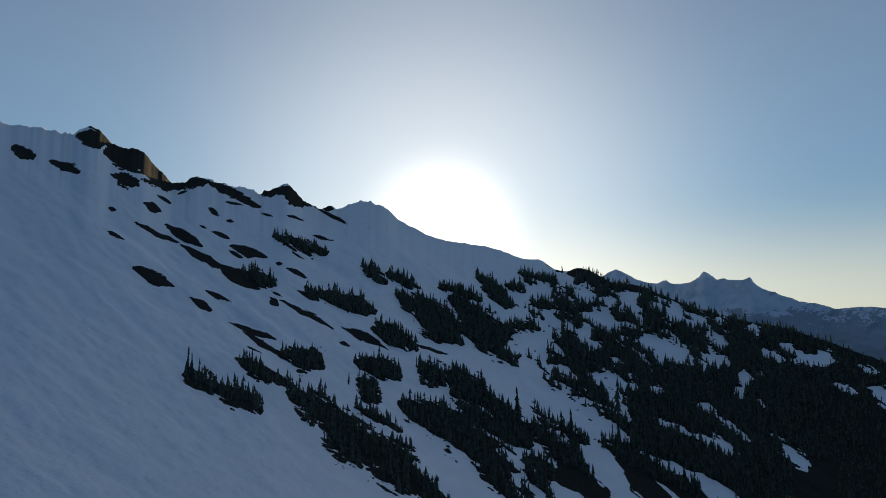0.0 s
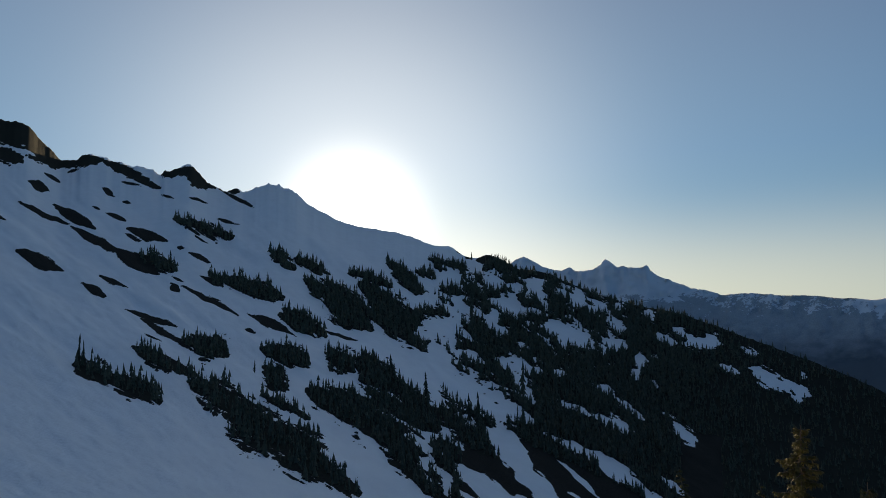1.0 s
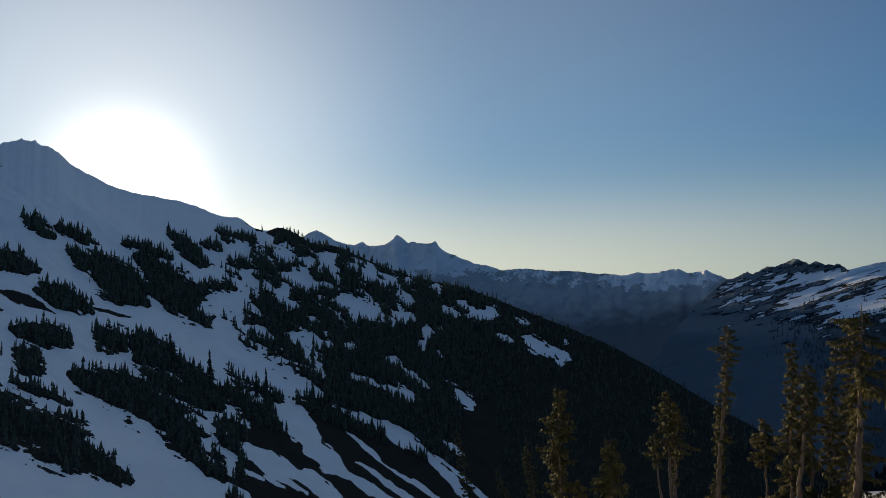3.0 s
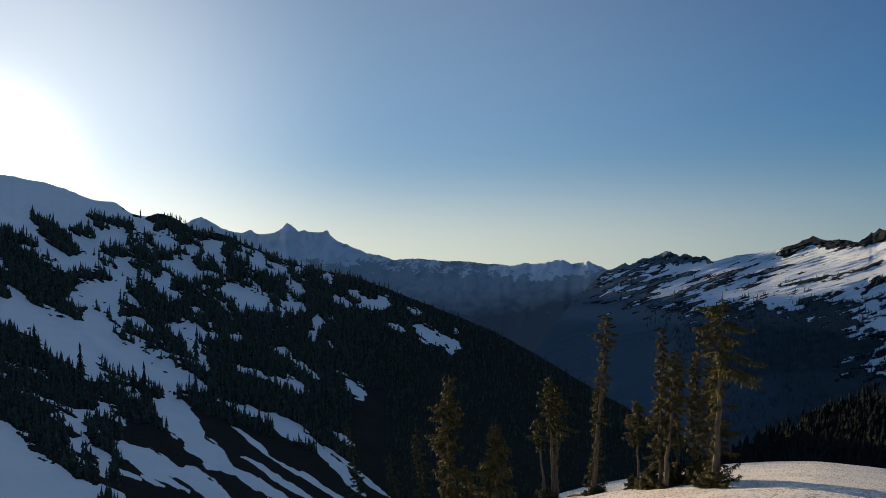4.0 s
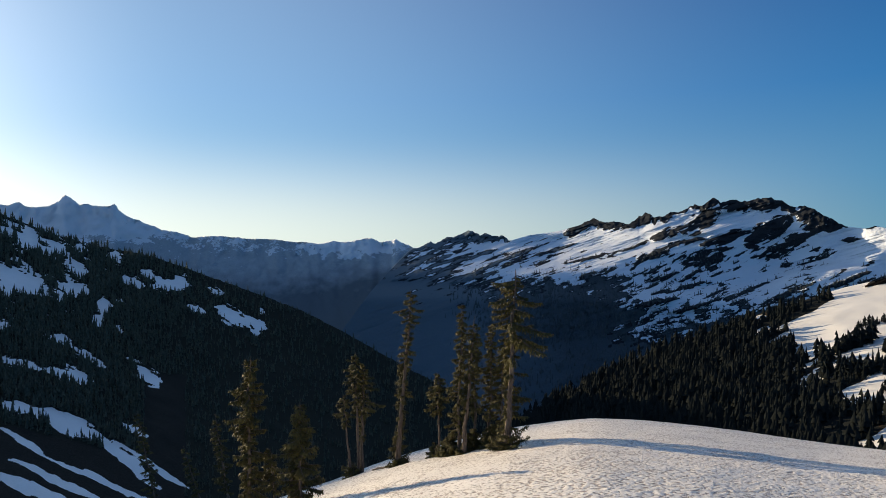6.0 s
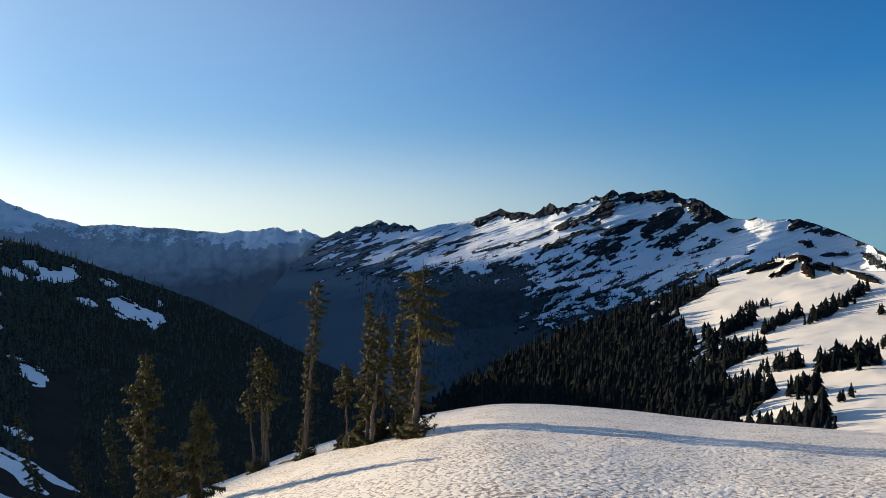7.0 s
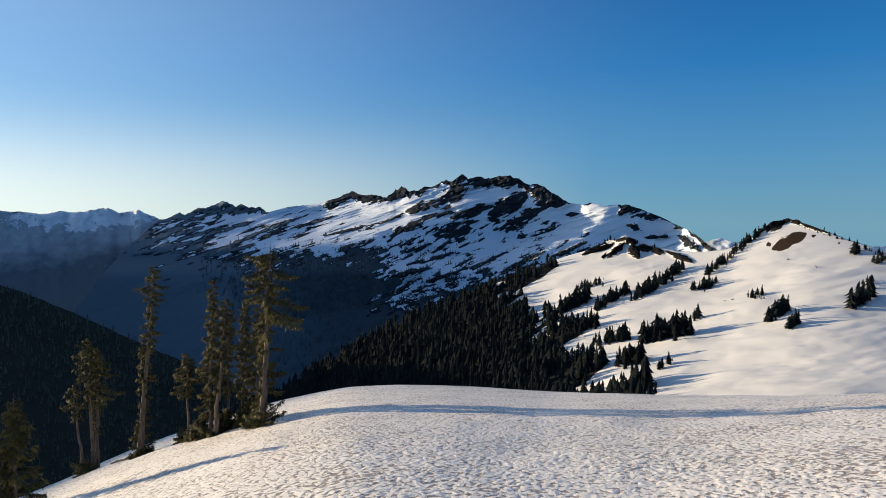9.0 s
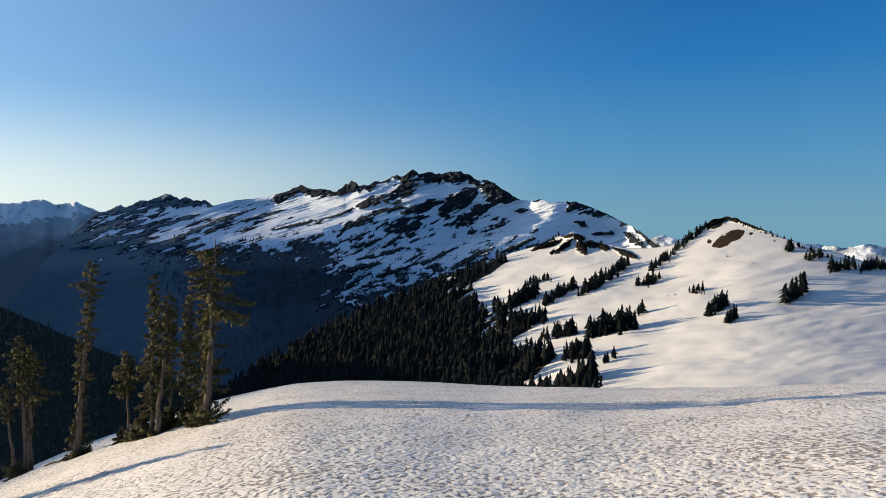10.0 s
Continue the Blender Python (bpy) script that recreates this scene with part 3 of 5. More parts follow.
def build_left():
    T, U = np.meshgrid(np.arange(-46, 64, 0.11), np.concatenate([np.linspace(-0.03, 1, 380), np.linspace(1.01, 1.3, 8)]), indexing="ij")
    P, e = left_point(T, U)
    bare, trees = left_cover(T, e)
    rock = streaks(T, e, CREST_ROCK, 0.4, 70, -20)
    bare = np.where(rock > 0.5, np.maximum(bare, 2.0), bare)
    tagged(sheet("hillside_shaded", P, M_LEFT, bare), "shaded snowy mountainside streaked with bare brown ground below a rocky ridge", "mountainside", kind="structure")
    return T, U, P, e, trees


# ---- the high mountain across the valley ----
MAIN_SKY = [(32, -15), (38, -12), (42, -7.6), (45, -3.6), (47, -1.4), (48.2, -0.2), (48.7, 0.15), (49.2, 0.21), (50.2, 0.76), (50.7, 0.59), (51.4, 1.06), (52.4, 1.22), (53, 1.52), (53.5, 1.79), (54.15, 1.5), (54.5, 1.25), (54.9, 1.55), (55.5, 1.27), (56.3, 1.3), (57.1, 0.82), (57.8, 1.02), (58.7, 1.28), (60.1, 1.45), (61.4, 1.66),
            (62.6, 2.03), (63.2, 2.28), (64.1, 2.68), (65, 2.35), (65.6, 2.45), (66.3, 2.32), (66.95, 2.13), (67.5, 2.62), (68.3, 3.14), (68.96, 2.8), (69.7, 2.82), (70.2, 3.12), (70.8, 3.05), (71.5, 3.41), (72.1, 3.76), (72.65, 3.56), (73, 3.9), (73.4, 4.12), (73.7, 4.1), (74.05, 3.74), (74.5, 3.94)]
MAIN_SKY_EAST = [(75.1, 3.98), (75.8, 3.85), (76.6, 3.98), (77.6, 4.06), (78.2, 3.92), (78.9, 3.41), (79.3, 3.26), (79.9, 3.5), (80.7, 2.94), (81.7, 2.34), (82.6, 1.74), (83.8, 1.55), (84.4, 1.75), (85.5, 1.48), (86.4, 1.59), (87.5, 1.53), (88.6, 1.13), (90, 0.6), (91.2, -0.06), (92, -0.41), (92.9, -0.97), (94.1, -1.93), (98, -3.5)]
# how far the bare rock of the crest reaches down from the skyline
CREST_DEPTH = [(48, 0.0), (49.5, 0.35), (51, 0.6), (53.6, 0.8), (56, 0.5), (56.9, 0.3), (57.3, 0.0), (62, 0.0), (62.8, 0.35), (64.1, 0.7), (65.5, 0.5), (66.9, 0.3), (68.3, 0.65), (69.5, 0.4), (70.5, 0.25), (71.2, 0.25), (72.2, 0.45), (73.6, 0.7), (75, 0.35), (77, 0.45), (78.5, 0.35), (79, 0.05), (79.4, 0.2), (79.9, 0.8), (81.5, 0.7), (82.5, 0.15), (83.4, 0.0), (84.2, 0.16), (84.8, 0.05), (86.5, 0.0), (87, 0.4), (88.2, 0.35), (89, 0.12), (91, 0.1), (92, 0.0), (93, 0.5), (96, 0.5)]
# where the slopes turn to the sun, and the ribs of bare rock: from bearing, elevation to bearing, elevation; half width
MAIN_DARK_1 = [(61.7, 1.34, 64, 2.22, 0.39), (64, 2.27, 66.6, 1.98, 0.39), (66.6, 1.98, 68.3, 2.46, 0.29), (67.8, 2.07, 68.7, 2.9, 0.34), (68.7, 2.9, 70.3, 2.7, 0.34), (68.8, 0.91, 71.4, 1.87, 0.34), (71.2, 1.39, 74.1, 3.34, 0.54), (72.6, 3.45, 73.8, 3.87, 0.39), (74.2, 3.44, 76.2, 3.65, 0.39), (76.1, 3.51, 78.4, 3.62, 0.49), (78.2, 3.39, 79.4, 2.86, 0.29), (72.6, 0.42, 76, 1.47, 0.39), (76, 0.71, 79.2, 2.58, 0.64), (79.3, 2.81, 82, 1.9, 0.59), (80, 1.55, 82.4, 1.71, 0.39), (76.8, -0.62, 79.8, 0.99, 0.44), (78, 0.24, 80.2, 1.17, 0.39), (72.1, -1.12, 74.2, -0.44, 0.49), (73.3, -0.15, 75, 0.23, 0.2)]
MAIN_DARK_2 = [(67.5, -0.75, 70.1, -0.06, 0.29), (86.6, 0.69, 87.4, 1.4, 0.2), (86.9, 1.13, 88.4, 0.99, 0.39), (88.2, 0.68, 90.7, 0.54, 0.29), (87.4, -0.12, 88.5, -0.55, 0.24), (91.1, -0.36, 91.7, -0.27, 0.2), (70, 0.42, 72.8, 0.91, 0.24), (68.5, -2.6, 70.9, -1.9, 0.2), (68.8, -3.66, 73.3, -2.56, 0.2), (70.9, -2.58, 72.6, -1.6, 0.2), (75.6, 0.43, 76.7, 0.24, 0.24), (67.6, -4.64, 70.9, -3.88, 0.24), (70, -5.2, 73.3, -4.24, 0.2), (49.7, 0.19, 51.3, 0.96, 0.34), (51.3, 0.96, 53.9, 1.65, 0.34), (53.9, 1.45, 56.6, 1.18, 0.34), (52, 0.77, 55.9, 0.88, 0.2), (91.4, -0.96, 93.2, -2.21, 0.29), (55.8, -1.15, 59.7, 0.41, 0.15)]
MAIN_DARK_3 = [(58.8, -0.67, 62.7, 0.56, 0.15), (61.7, -1.15, 66.1, -0.07, 0.15), (64.6, -0.76, 68.5, 0.71, 0.15), (68.5, -0.41, 71.4, 0.81, 0.15), (52, -1.15, 55.9, 0.06, 0.2), (53.9, -1.88, 57.8, -0.42, 0.15), (75.4, -3.49, 77.5, -2.51, 0.2), (77.8, -3.78, 80.7, -2.46, 0.24), (81.1, -2.92, 84.1, -1.58, 0.2), (84.1, -2.4, 86.2, -1.56, 0.15), (82.4, 0.7, 83.5, 0.88, 0.15), (88.9, -1.21, 90.6, -0.97, 0.15), (48.3, -1.38, 52, -0.43, 0.24), (46.9, -2.55, 51.1, -1.63, 0.24), (52, -2.83, 55.8, -1.88, 0.24)]
MAIN_DARK = MAIN_DARK_1 + MAIN_DARK_2 + MAIN_DARK_3
MAIN_LIT = [(85.5, 1.0, 81.9, -0.83, 0.8), (81.9, -0.83, 76.7, -3.32, 0.96), (89.7, -1.27, 91.9, -0.75, 0.34), (79.3, 3.24, 76.4, 1.59, 0.2), (93.4, -1.46, 91.9, -2.23, 0.28), (78, -0.18, 76.7, -0.65, 0.17)]


def main_lean(th, e):
    """How far each slope turns to the sun, 0 to 1: the upper left flank and some slanting spurs."""
    q = e + 1.6 - 0.25 * (th - 64.7) + 0.22 * fbm(th / 3.5, e / 2.5, 2, 12) - knots(th, [(46, 7.5), (50, 5.8), (54, 4.5), (59, 1.3), (63, 0)], 1)
    flank = smooth(q, -0.1, 0.35) * (1 - smooth(th - 0.9 * (e - 2), 75.5, 77))
    spurs = smooth(streaks(th, e, MAIN_LIT, 0.0, 75) + 0.12 * fbm(th / 2, e / 2, 2, 75), 0.35, 0.75)
    right = smooth(th, 90.5, 91.5)
    return np.maximum(flank, right), spurs


def main_table():
    """Log distance of the mountain over bearing and elevation: each sunny slope recedes to the left, each shaded one to the right."""
    ths, es = np.arange(30, 104, 0.1), np.arange(-16, 7, 0.05)
    T, E = np.meshgrid(ths, es, indexing="ij")
    flank, spurs = main_lean(T, E)
    lean = np.maximum(flank, spurs)
    turn = (-np.maximum(0.95 * flank, 1.4 * spurs) + knots(T, [(50, 0.7), (60, 0.5), (68, 0.4), (74, 0.34), (82, 0.3), (90, 0.15)]) * (1 - lean)) * radians(0.1)
    rho = np.zeros_like(T)
    for k in range(len(ths) - 2, -1, -1):
        rho[k] = rho[k + 1] * (1 - 0.1 / 400) - turn[k]
    bell = np.exp(-0.5 * (np.arange(-24, 25) / 8) ** 2)
    bell /= bell.sum()
    rho = np.stack([np.convolve(np.pad(row, 24, "edge"), bell, "valid") for row in rho])
    left = 0.12 * (1 - smooth(T, 46, 57))
    rho = rho - left * (rho - rho[:, 260:261])
    rho = rho + np.radians(E + 2) * 1.0
    # nowhere overhanging, nowhere quite flat
    climb = np.clip(np.diff(rho, axis=1), 0.6 * radians(0.05), 8.5 * radians(0.05))
    base = rho[:, 100:101]
    rho = np.concatenate([np.zeros((len(ths), 1)), np.cumsum(climb, axis=1)], axis=1)
    rho = rho - rho[:, 100:101] + base
    wide = np.exp(-0.5 * (np.arange(-9, 10) / 3) ** 2)
    rho = np.stack([np.convolve(np.pad(col, 9, "edge"), wide / wide.sum(), "valid") for col in rho.T]).T
    return rho, lean


MAIN_RHO, MAIN_LEAN = main_table()


def lookup(table, th, e):
    x, y = np.clip((th - 30) / 0.1, 0, table.shape[0] - 2), np.clip((e + 16) / 0.05, 0, table.shape[1] - 2)
    i, j = x.astype(int), y.astype(int)
    fx, fy = x - i, y - j
    return (table[i, j] * (1 - fx) + table[i + 1, j] * fx) * (1 - fy) + (table[i, j + 1] * (1 - fx) + table[i + 1, j + 1] * fx) * fy


def main_point(th, u):
    front = np.clip(u, 0, 1)
    e1 = knots(th, MAIN_SKY + MAIN_SKY_EAST, 0.03) + (ridged(th / 0.5, th * 0 + 4.4, 3, 10) - 0.5) * 0.16 * smooth(knots(th, CREST_DEPTH), 0.05, 0.3)
    e0 = -17.5
    e = e0 + (e1 - e0) * front
    lean = lookup(MAIN_LEAN, th, e)
    a = radians(17)
    p, w = th * math.cos(a) + e * math.sin(a), -th * math.sin(a) + e * math.cos(a)
    soft_rock = streaks(th, e, MAIN_DARK, 0.3, 73, 22)
    rock = streaks(th, e, [(*ends, w * 1.2) for *ends, w in MAIN_DARK_1] + MAIN_DARK_2 + MAIN_DARK_3, 0.5, 73, 22)
    b = radians(36)
    p2, w2 = th * math.cos(b) + e * math.sin(b), -th * math.sin(b) + e * math.cos(b)
    splinter = 0.55 * fbm(p2 / 1.1, w2 / 0.13, 4, 83, 0.65) + 0.5 * fbm(p / 0.5, w / 0.16, 4, 84, 0.6)
    depth = knots(th, CREST_DEPTH) * (1 + 0.9 * fbm(th / 0.35, th * 0 + 2.2, 4, 85, 0.6))
    crest = smooth(depth, 0.03, 0.15) * (1 - smooth((e1 - e) / np.maximum(depth, 0.05), 0.45, 1.35))
    rock = np.maximum(rock, crest)
    rock = np.clip(rock + (splinter - 0.04) * smooth(rock, 0.05, 0.4), 0, 1.3)
    rough = 20 * fbm(p / 7, w / 1.6, 3, 77) + (7 + 14 * lean) * ridged(p / 4.0, w / 0.55, 4, 71) + (1.5 + 7 * lean) * ridged(p / 3.2, w / 0.2, 2, 72)
    rough = rough * (0.3 + 0.7 * smooth(e + knots(th, [(46, 0.5), (54, 3.2), (62, 2.6), (66, 3), (67.5, 7), (73, 6), (80, 5)]), -1.2, 0.3))
    crag = ridged(th / 0.45, e / 0.5, 4, 78)
    r = 1950 * np.exp(lookup(MAIN_RHO, th, e)) + rough - soft_rock * (10 + 12 * crag) - 10 * crest * crag
    z = EYE + r * np.tan(np.radians(e))
    back = np.maximum(u - 1, 0)
    return polar(th, r + back * 900, z - back * 700), e, lean, rock


def main_bare(th, e, lit, rock):
    a = radians(19)
    p, w = th * math.cos(a) + e * math.sin(a), -th * math.sin(a) + e * math.cos(a)
    streak = fbm(p / 2.0, w / 0.36, 5, 51, 0.6)
    edge = knots(th - 0.3 * (e + 4.5) + 3.4 * fbm(p / 1.6, w / 0.4, 4, 37, 0.6), [(36, 3), (45, 0.5), (48, -1.8), (50, -2.8), (53.5, -3.5), (56.3, -3.2), (58.8, -2.8), (61.2, -2.4), (63.6, -2.1), (66, -2.2), (66.8, -5.0), (67.4, -6.9), (68.5, -7.3), (71.4, -6.8), (73.3, -5.5), (75.7, -4.8), (79.3, -4.0), (82, -3.2), (86, -3.6), (96, -4.0)], 0.3)
    edge = edge + 1.2 * fbm(th / 0.9, e / 0.5, 4, 36, 0.6)
    low = smooth(edge - e + 0.6 * fbm(th / 1.6, e / 0.8, 4, 33) + 1.0 * fbm(p / 1.2, w / 0.22, 4, 34, 0.65) - 2.2 * smooth(fbm(p / 1.5, w / 0.3, 4, 35, 0.6), 0.25, 0.5) * smooth(e - edge, -3.0, -1.0), -0.3, 0.4)
    mixed = knots(e, [(-8, 0.16), (-4, 0.12), (-1, 0.04), (2, -0.06)]) + knots(th, [(48, 0.34), (54, 0.26), (60, 0.12), (66, 0.02)]) * smooth(-e, -1.8, 0.4)
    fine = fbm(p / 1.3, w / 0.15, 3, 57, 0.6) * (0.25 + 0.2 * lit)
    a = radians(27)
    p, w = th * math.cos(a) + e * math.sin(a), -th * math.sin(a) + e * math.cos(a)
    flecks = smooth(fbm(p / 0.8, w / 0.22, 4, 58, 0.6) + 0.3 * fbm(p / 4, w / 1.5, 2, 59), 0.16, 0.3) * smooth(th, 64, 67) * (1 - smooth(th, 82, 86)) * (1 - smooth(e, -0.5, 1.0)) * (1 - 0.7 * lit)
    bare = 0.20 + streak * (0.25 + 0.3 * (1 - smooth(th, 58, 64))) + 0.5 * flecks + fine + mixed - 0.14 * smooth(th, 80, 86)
    bare = np.maximum(bare, rock * 0.95)
    # haze in the mask: bare rock and forest take the pale duff tone leftwards
    bare = bare + knots(th, [(46, 1.2), (54, 1.0), (60, 0.8), (66, 0.3), (70, 0.0)]) * smooth(bare, 0.5, 0.62)
    return np.maximum(bare, low * knots(th, [(44, 2.2), (50, 2.1), (56, 1.82), (63, 1.66), (96, 1.66)]))


def build_main():
    T, U = np.meshgrid(np.arange(35, 96, 0.09), np.concatenate([np.linspace(0, 0.5, 70), np.linspace(0.503, 1, 330), np.linspace(1.02, 1.4, 8)]), indexing="ij")
    P, e, lit, rock = main_point(T, U)
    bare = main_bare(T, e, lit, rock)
    tagged(sheet("mountain_high", P, M_MAIN_HAZED, bare), "rugged snow-covered mountain with dark rock bands and wooded foot", "mountain", kind="structure")
    return T, U, P, e, bare


# ---- the sunlit snow hill ----
HILL_SKY = [(52, -17.5), (56, -15.6), (60, -13.2), (63.7, -10.9), (67, -9.2), (70.5, -7.6), (73.4, -6.4), (76.2, -5.2), (79.4, -4.0), (82.4, -2.8), (84.8, -2.1), (86, -1.5), (87.1, -1.05), (88.3, -1.4), (89.3, -1.75), (91.5, -2.25), (93.5, -2.25), (95.2, -2.0), (96.7, -1.3), (97.9, -0.3), (98.7, 0.2), (99.2, 0.4), (100.3, 0.15), (101.9, -0.5),
            (103.4, -1.15), (104.9, -1.65), (106.4, -2.0), (108, -2.5), (110, -3.2), (118, -5.5), (130, -7), (150, -6)]
HILL_FAR = [(56, 400), (74, 475), (82, 495), (88, 488), (93, 468), (99, 440), (104, 412), (110, 376), (130, 300), (150, 270)]
HILL_NEAR = [(56, 260), (80, 180), (88, 142), (100, 118), (112, 100), (150, 80)]


HILL_ROCK = [(86.0, -2.73, 87.1, -1.72, 0.22), (86.6, -1.46, 87.5, -1.23, 0.15), (87.4, -1.36, 88.1, -1.53, 0.22), (87.7, -1.8, 88.4, -2.67, 0.36), (88.3, -1.88, 89.5, -2.12, 0.3), (89.5, -2.12, 90.3, -2.36, 0.22), (90.6, -2.27, 92.5, -3.08, 0.18), (83.9, -2.59, 86.3, -1.69, 0.18), (85.4, -2.83, 85.8, -2.6, 0.13),
             (97.7, -0.35, 99.2, 0.2, 0.36), (99.1, 0.38, 99.7, 0.34, 0.14), (99.7, 0.29, 100.3, 0.08, 0.18), (100.3, 0.03, 101.9, -0.56, 0.09)]
HILL_EARTH = [(98.4, -2.0, 99.8, -1.25, 0.42), (99.2, -1.45, 100.5, -0.7, 0.42), (101.0, -0.88, 101.1, -0.96, 0.14), (98.0, -1.6, 98.2, -1.77, 0.15), (102.7, -1.28, 102.8, -1.4, 0.13)]


def hillside_point(th, u):
    e1 = knots(th, HILL_SKY, 0.15)
    jag = (ridged(th / 0.5, th * 0, 3, 14) * 0.3 - 0.05) * smooth(th, 84, 85.5) * (1 - smooth(th, 89, 91))
    e0 = -19.0
    front = np.clip(u, 0, 1)
    ridge = knots(th, HILL_SKY, 6)
    e = e0 + (e1 + jag - e0) * front
    r0, r1 = knots(th, HILL_NEAR, 5), knots(th, HILL_FAR, 4)
    r = r0 * (r1 / r0) ** (np.clip((e - e0) / (ridge - e0), 0, 2) ** 0.9)
    knob = np.exp(-((th - 87.2) / 1.5) ** 2 - ((e + 1.2) / 0.9) ** 2)
    rock = streaks(th, e, HILL_ROCK, 0.5, 7)
    r = r * (1 - 0.045 * knob - 0.006 * rock * (1 + ridged(th / 0.4, e / 0.4, 3, 16)))
    fold = 0.012 * fbm((th + 3 * e) / 6, (e - 0.27 * th) / 0.5, 4, 66) + 0.012 * np.sin((e * 1.7 - th * 0.34) + 2.0 * fbm(th / 6, e / 3, 2, 6)) + 0.003 * fbm(th / 2.6, (e - 0.2 * th) / 0.6, 4, 4)
    z = EYE + r * np.tan(np.radians(e)) + fold * r * 0.22 * (1 - smooth(u, 0.85, 1)) 
    back = np.maximum(u - 1, 0)
    return polar(th, r * (1 + back), z - back * r * 0.7), e


def build_hill():
    T, U = np.meshgrid(np.arange(54, 150, 0.17), np.concatenate([np.linspace(0, 1, 230), np.linspace(1.02, 1.4, 6)]), indexing="ij")
    P, e = hillside_point(T, U)
    bare = 0.1 + 0.12 * fbm(T / 1.5, e, 3, 2)
    earth = streaks(T, e, HILL_EARTH, 0.35, 9, 28)
    bare = np.maximum(bare, earth)
    bare = np.where(streaks(T, e, HILL_ROCK, 0.6, 7) + 0.3 * fbm(T / 0.25, e / 0.15, 3, 8) > 0.5, 1.95, bare)
    a = radians(30)
    p, w = T * math.cos(a) + e * math.sin(a), -T * math.sin(a) + e * math.cos(a)
    wood = smooth(79.6 - 0.6 * (5.4 + e) + 0.3 * np.maximum(-e - 8, 0) - T + fbm(p / 4.5, w / 0.8, 4, 27) * 8.0, -0.3, 0.5)
    bare = np.maximum(bare, wood * 2.2)
    tagged(sheet("hillside_sunlit", P, M_HILL, bare), "smooth sunlit snow slope with bare earth patches below its rounded top", "snow slope", kind="structure")
    return T, U, P, e, wood


# ---- far ranges ----
FAR_SKY = [(5, 2), (12, 3.4), (13.6, 3.9), (14.2, 4.28), (14.7, 4.47), (15.6, 4.0), (16.7, 3.45), (17.9, 3.25), (18.6, 3.5), (19, 3.18), (20.5, 3.3), (21.1, 3.68), (21.5, 4.17), (22.5, 3.5), (24.5, 3.4), (24.9, 3.58), (25.2, 3.1), (25.7, 2.68), (26.9, 2.2), (28.3, 1.62), (30, 1.28), (30.4, 1.02), (33.1, 1.15), (35, 0.88), (37, 0.88), (38.5, 0.7), (41, 0.56), (41.9, 0.78), (42.8, 0.69), (43.7, 0.79), (44.4, 0.94), (45.1, 1.04), (45.8, 0.7), (46.5, 0.75), (47.2, 0.93), (47.8, 0.63), (48.7, 0.19), (50, -0.4), (53, -5), (56, -8.5)]


def far_sheet(name, sky, a, b, e0, r0, r1, bare_of, label, seed, jag):
    T, U = np.meshgrid(np.arange(a, b, 0.14), np.concatenate([np.linspace(0, 1, 100), [1.05, 1.2]]), indexing="ij")
    e1 = knots(T, sky, 0.06)
    front = np.clip(U, 0, 1)
    e = e0 + (e1 - e0) * front + ridged(T / 0.9, T * 0 + front * 4, 4, seed) * jag * smooth(front, 0.9, 1)
    r = r0 + (r1 - r0) * front ** 0.8 + (60 * fbm(T / 2.0, e / 1.5, 4, seed + 3) + 45 * ridged(T / 1.1, e / 1.6, 4, seed + 5)) * front ** 2
    back = np.maximum(U - 1, 0)
    P = polar(T, r + back * 200, EYE + r * np.tan(np.radians(e)) - back * 1500)
    tagged(sheet(name, P, M_FAR_HAZED, bare_of(T, e)), label, "mountain range", kind="structure")


def build_far():
    def bare_left(T, e):
        snow = smooth(e + 0.6 * fbm(T / 1.5, e / 0.6, 4, 3), 0.0, 1.6) * (1 - smooth(T, 27, 33))
        snow2 = (np.exp(-((T - 44.0) / 3.2) ** 2) + 0.5 * smooth(T, 27, 33)) * smooth(e + 1.1 * fbm(T / 0.5, e / 0.6, 4, 13), -0.9, 0.3) * 0.9
        # forest thickening and haze thinning downslope, both as one darkening of the ground colour
        wooded = (1.3 + 0.5 * smooth(T, 36, 42)) * smooth(-e + 0.5 * fbm(T / 2, e / 1.2, 3, 24), 0.5, 5.5 - 1.0 * smooth(T, 36, 44)) * smooth(T, 20, 34)
        return 0.85 - 0.75 * np.maximum(snow, snow2) + 0.38 * fbm(T / 0.6, e / 0.35, 5, 23) + wooded
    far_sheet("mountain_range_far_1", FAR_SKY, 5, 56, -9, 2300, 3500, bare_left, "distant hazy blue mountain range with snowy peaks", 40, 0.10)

    def bare_right(T, e):
        return 0.45 + 0.6 * fbm(T / 0.7, e / 0.4, 5, 29)
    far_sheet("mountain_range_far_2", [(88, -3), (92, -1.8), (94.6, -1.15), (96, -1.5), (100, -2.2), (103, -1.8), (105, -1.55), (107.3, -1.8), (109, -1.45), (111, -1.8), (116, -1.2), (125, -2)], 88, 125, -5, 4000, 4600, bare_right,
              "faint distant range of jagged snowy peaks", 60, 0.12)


build_ground()
LEFT = build_left()
MAIN = build_main()
HILL = build_hill()
build_far()


# ---- trees ----
def mesh_of(name, verts, faces, mat):
    me = bpy.data.meshes.new(name)
    me.from_pydata([tuple(v) for v in verts], [], faces)
    me.materials.append(mat)
    return me


def part(name, me, parent, label=""):
    ob = new(name, me)
    ob.parent = parent
    return tagged(ob, label)


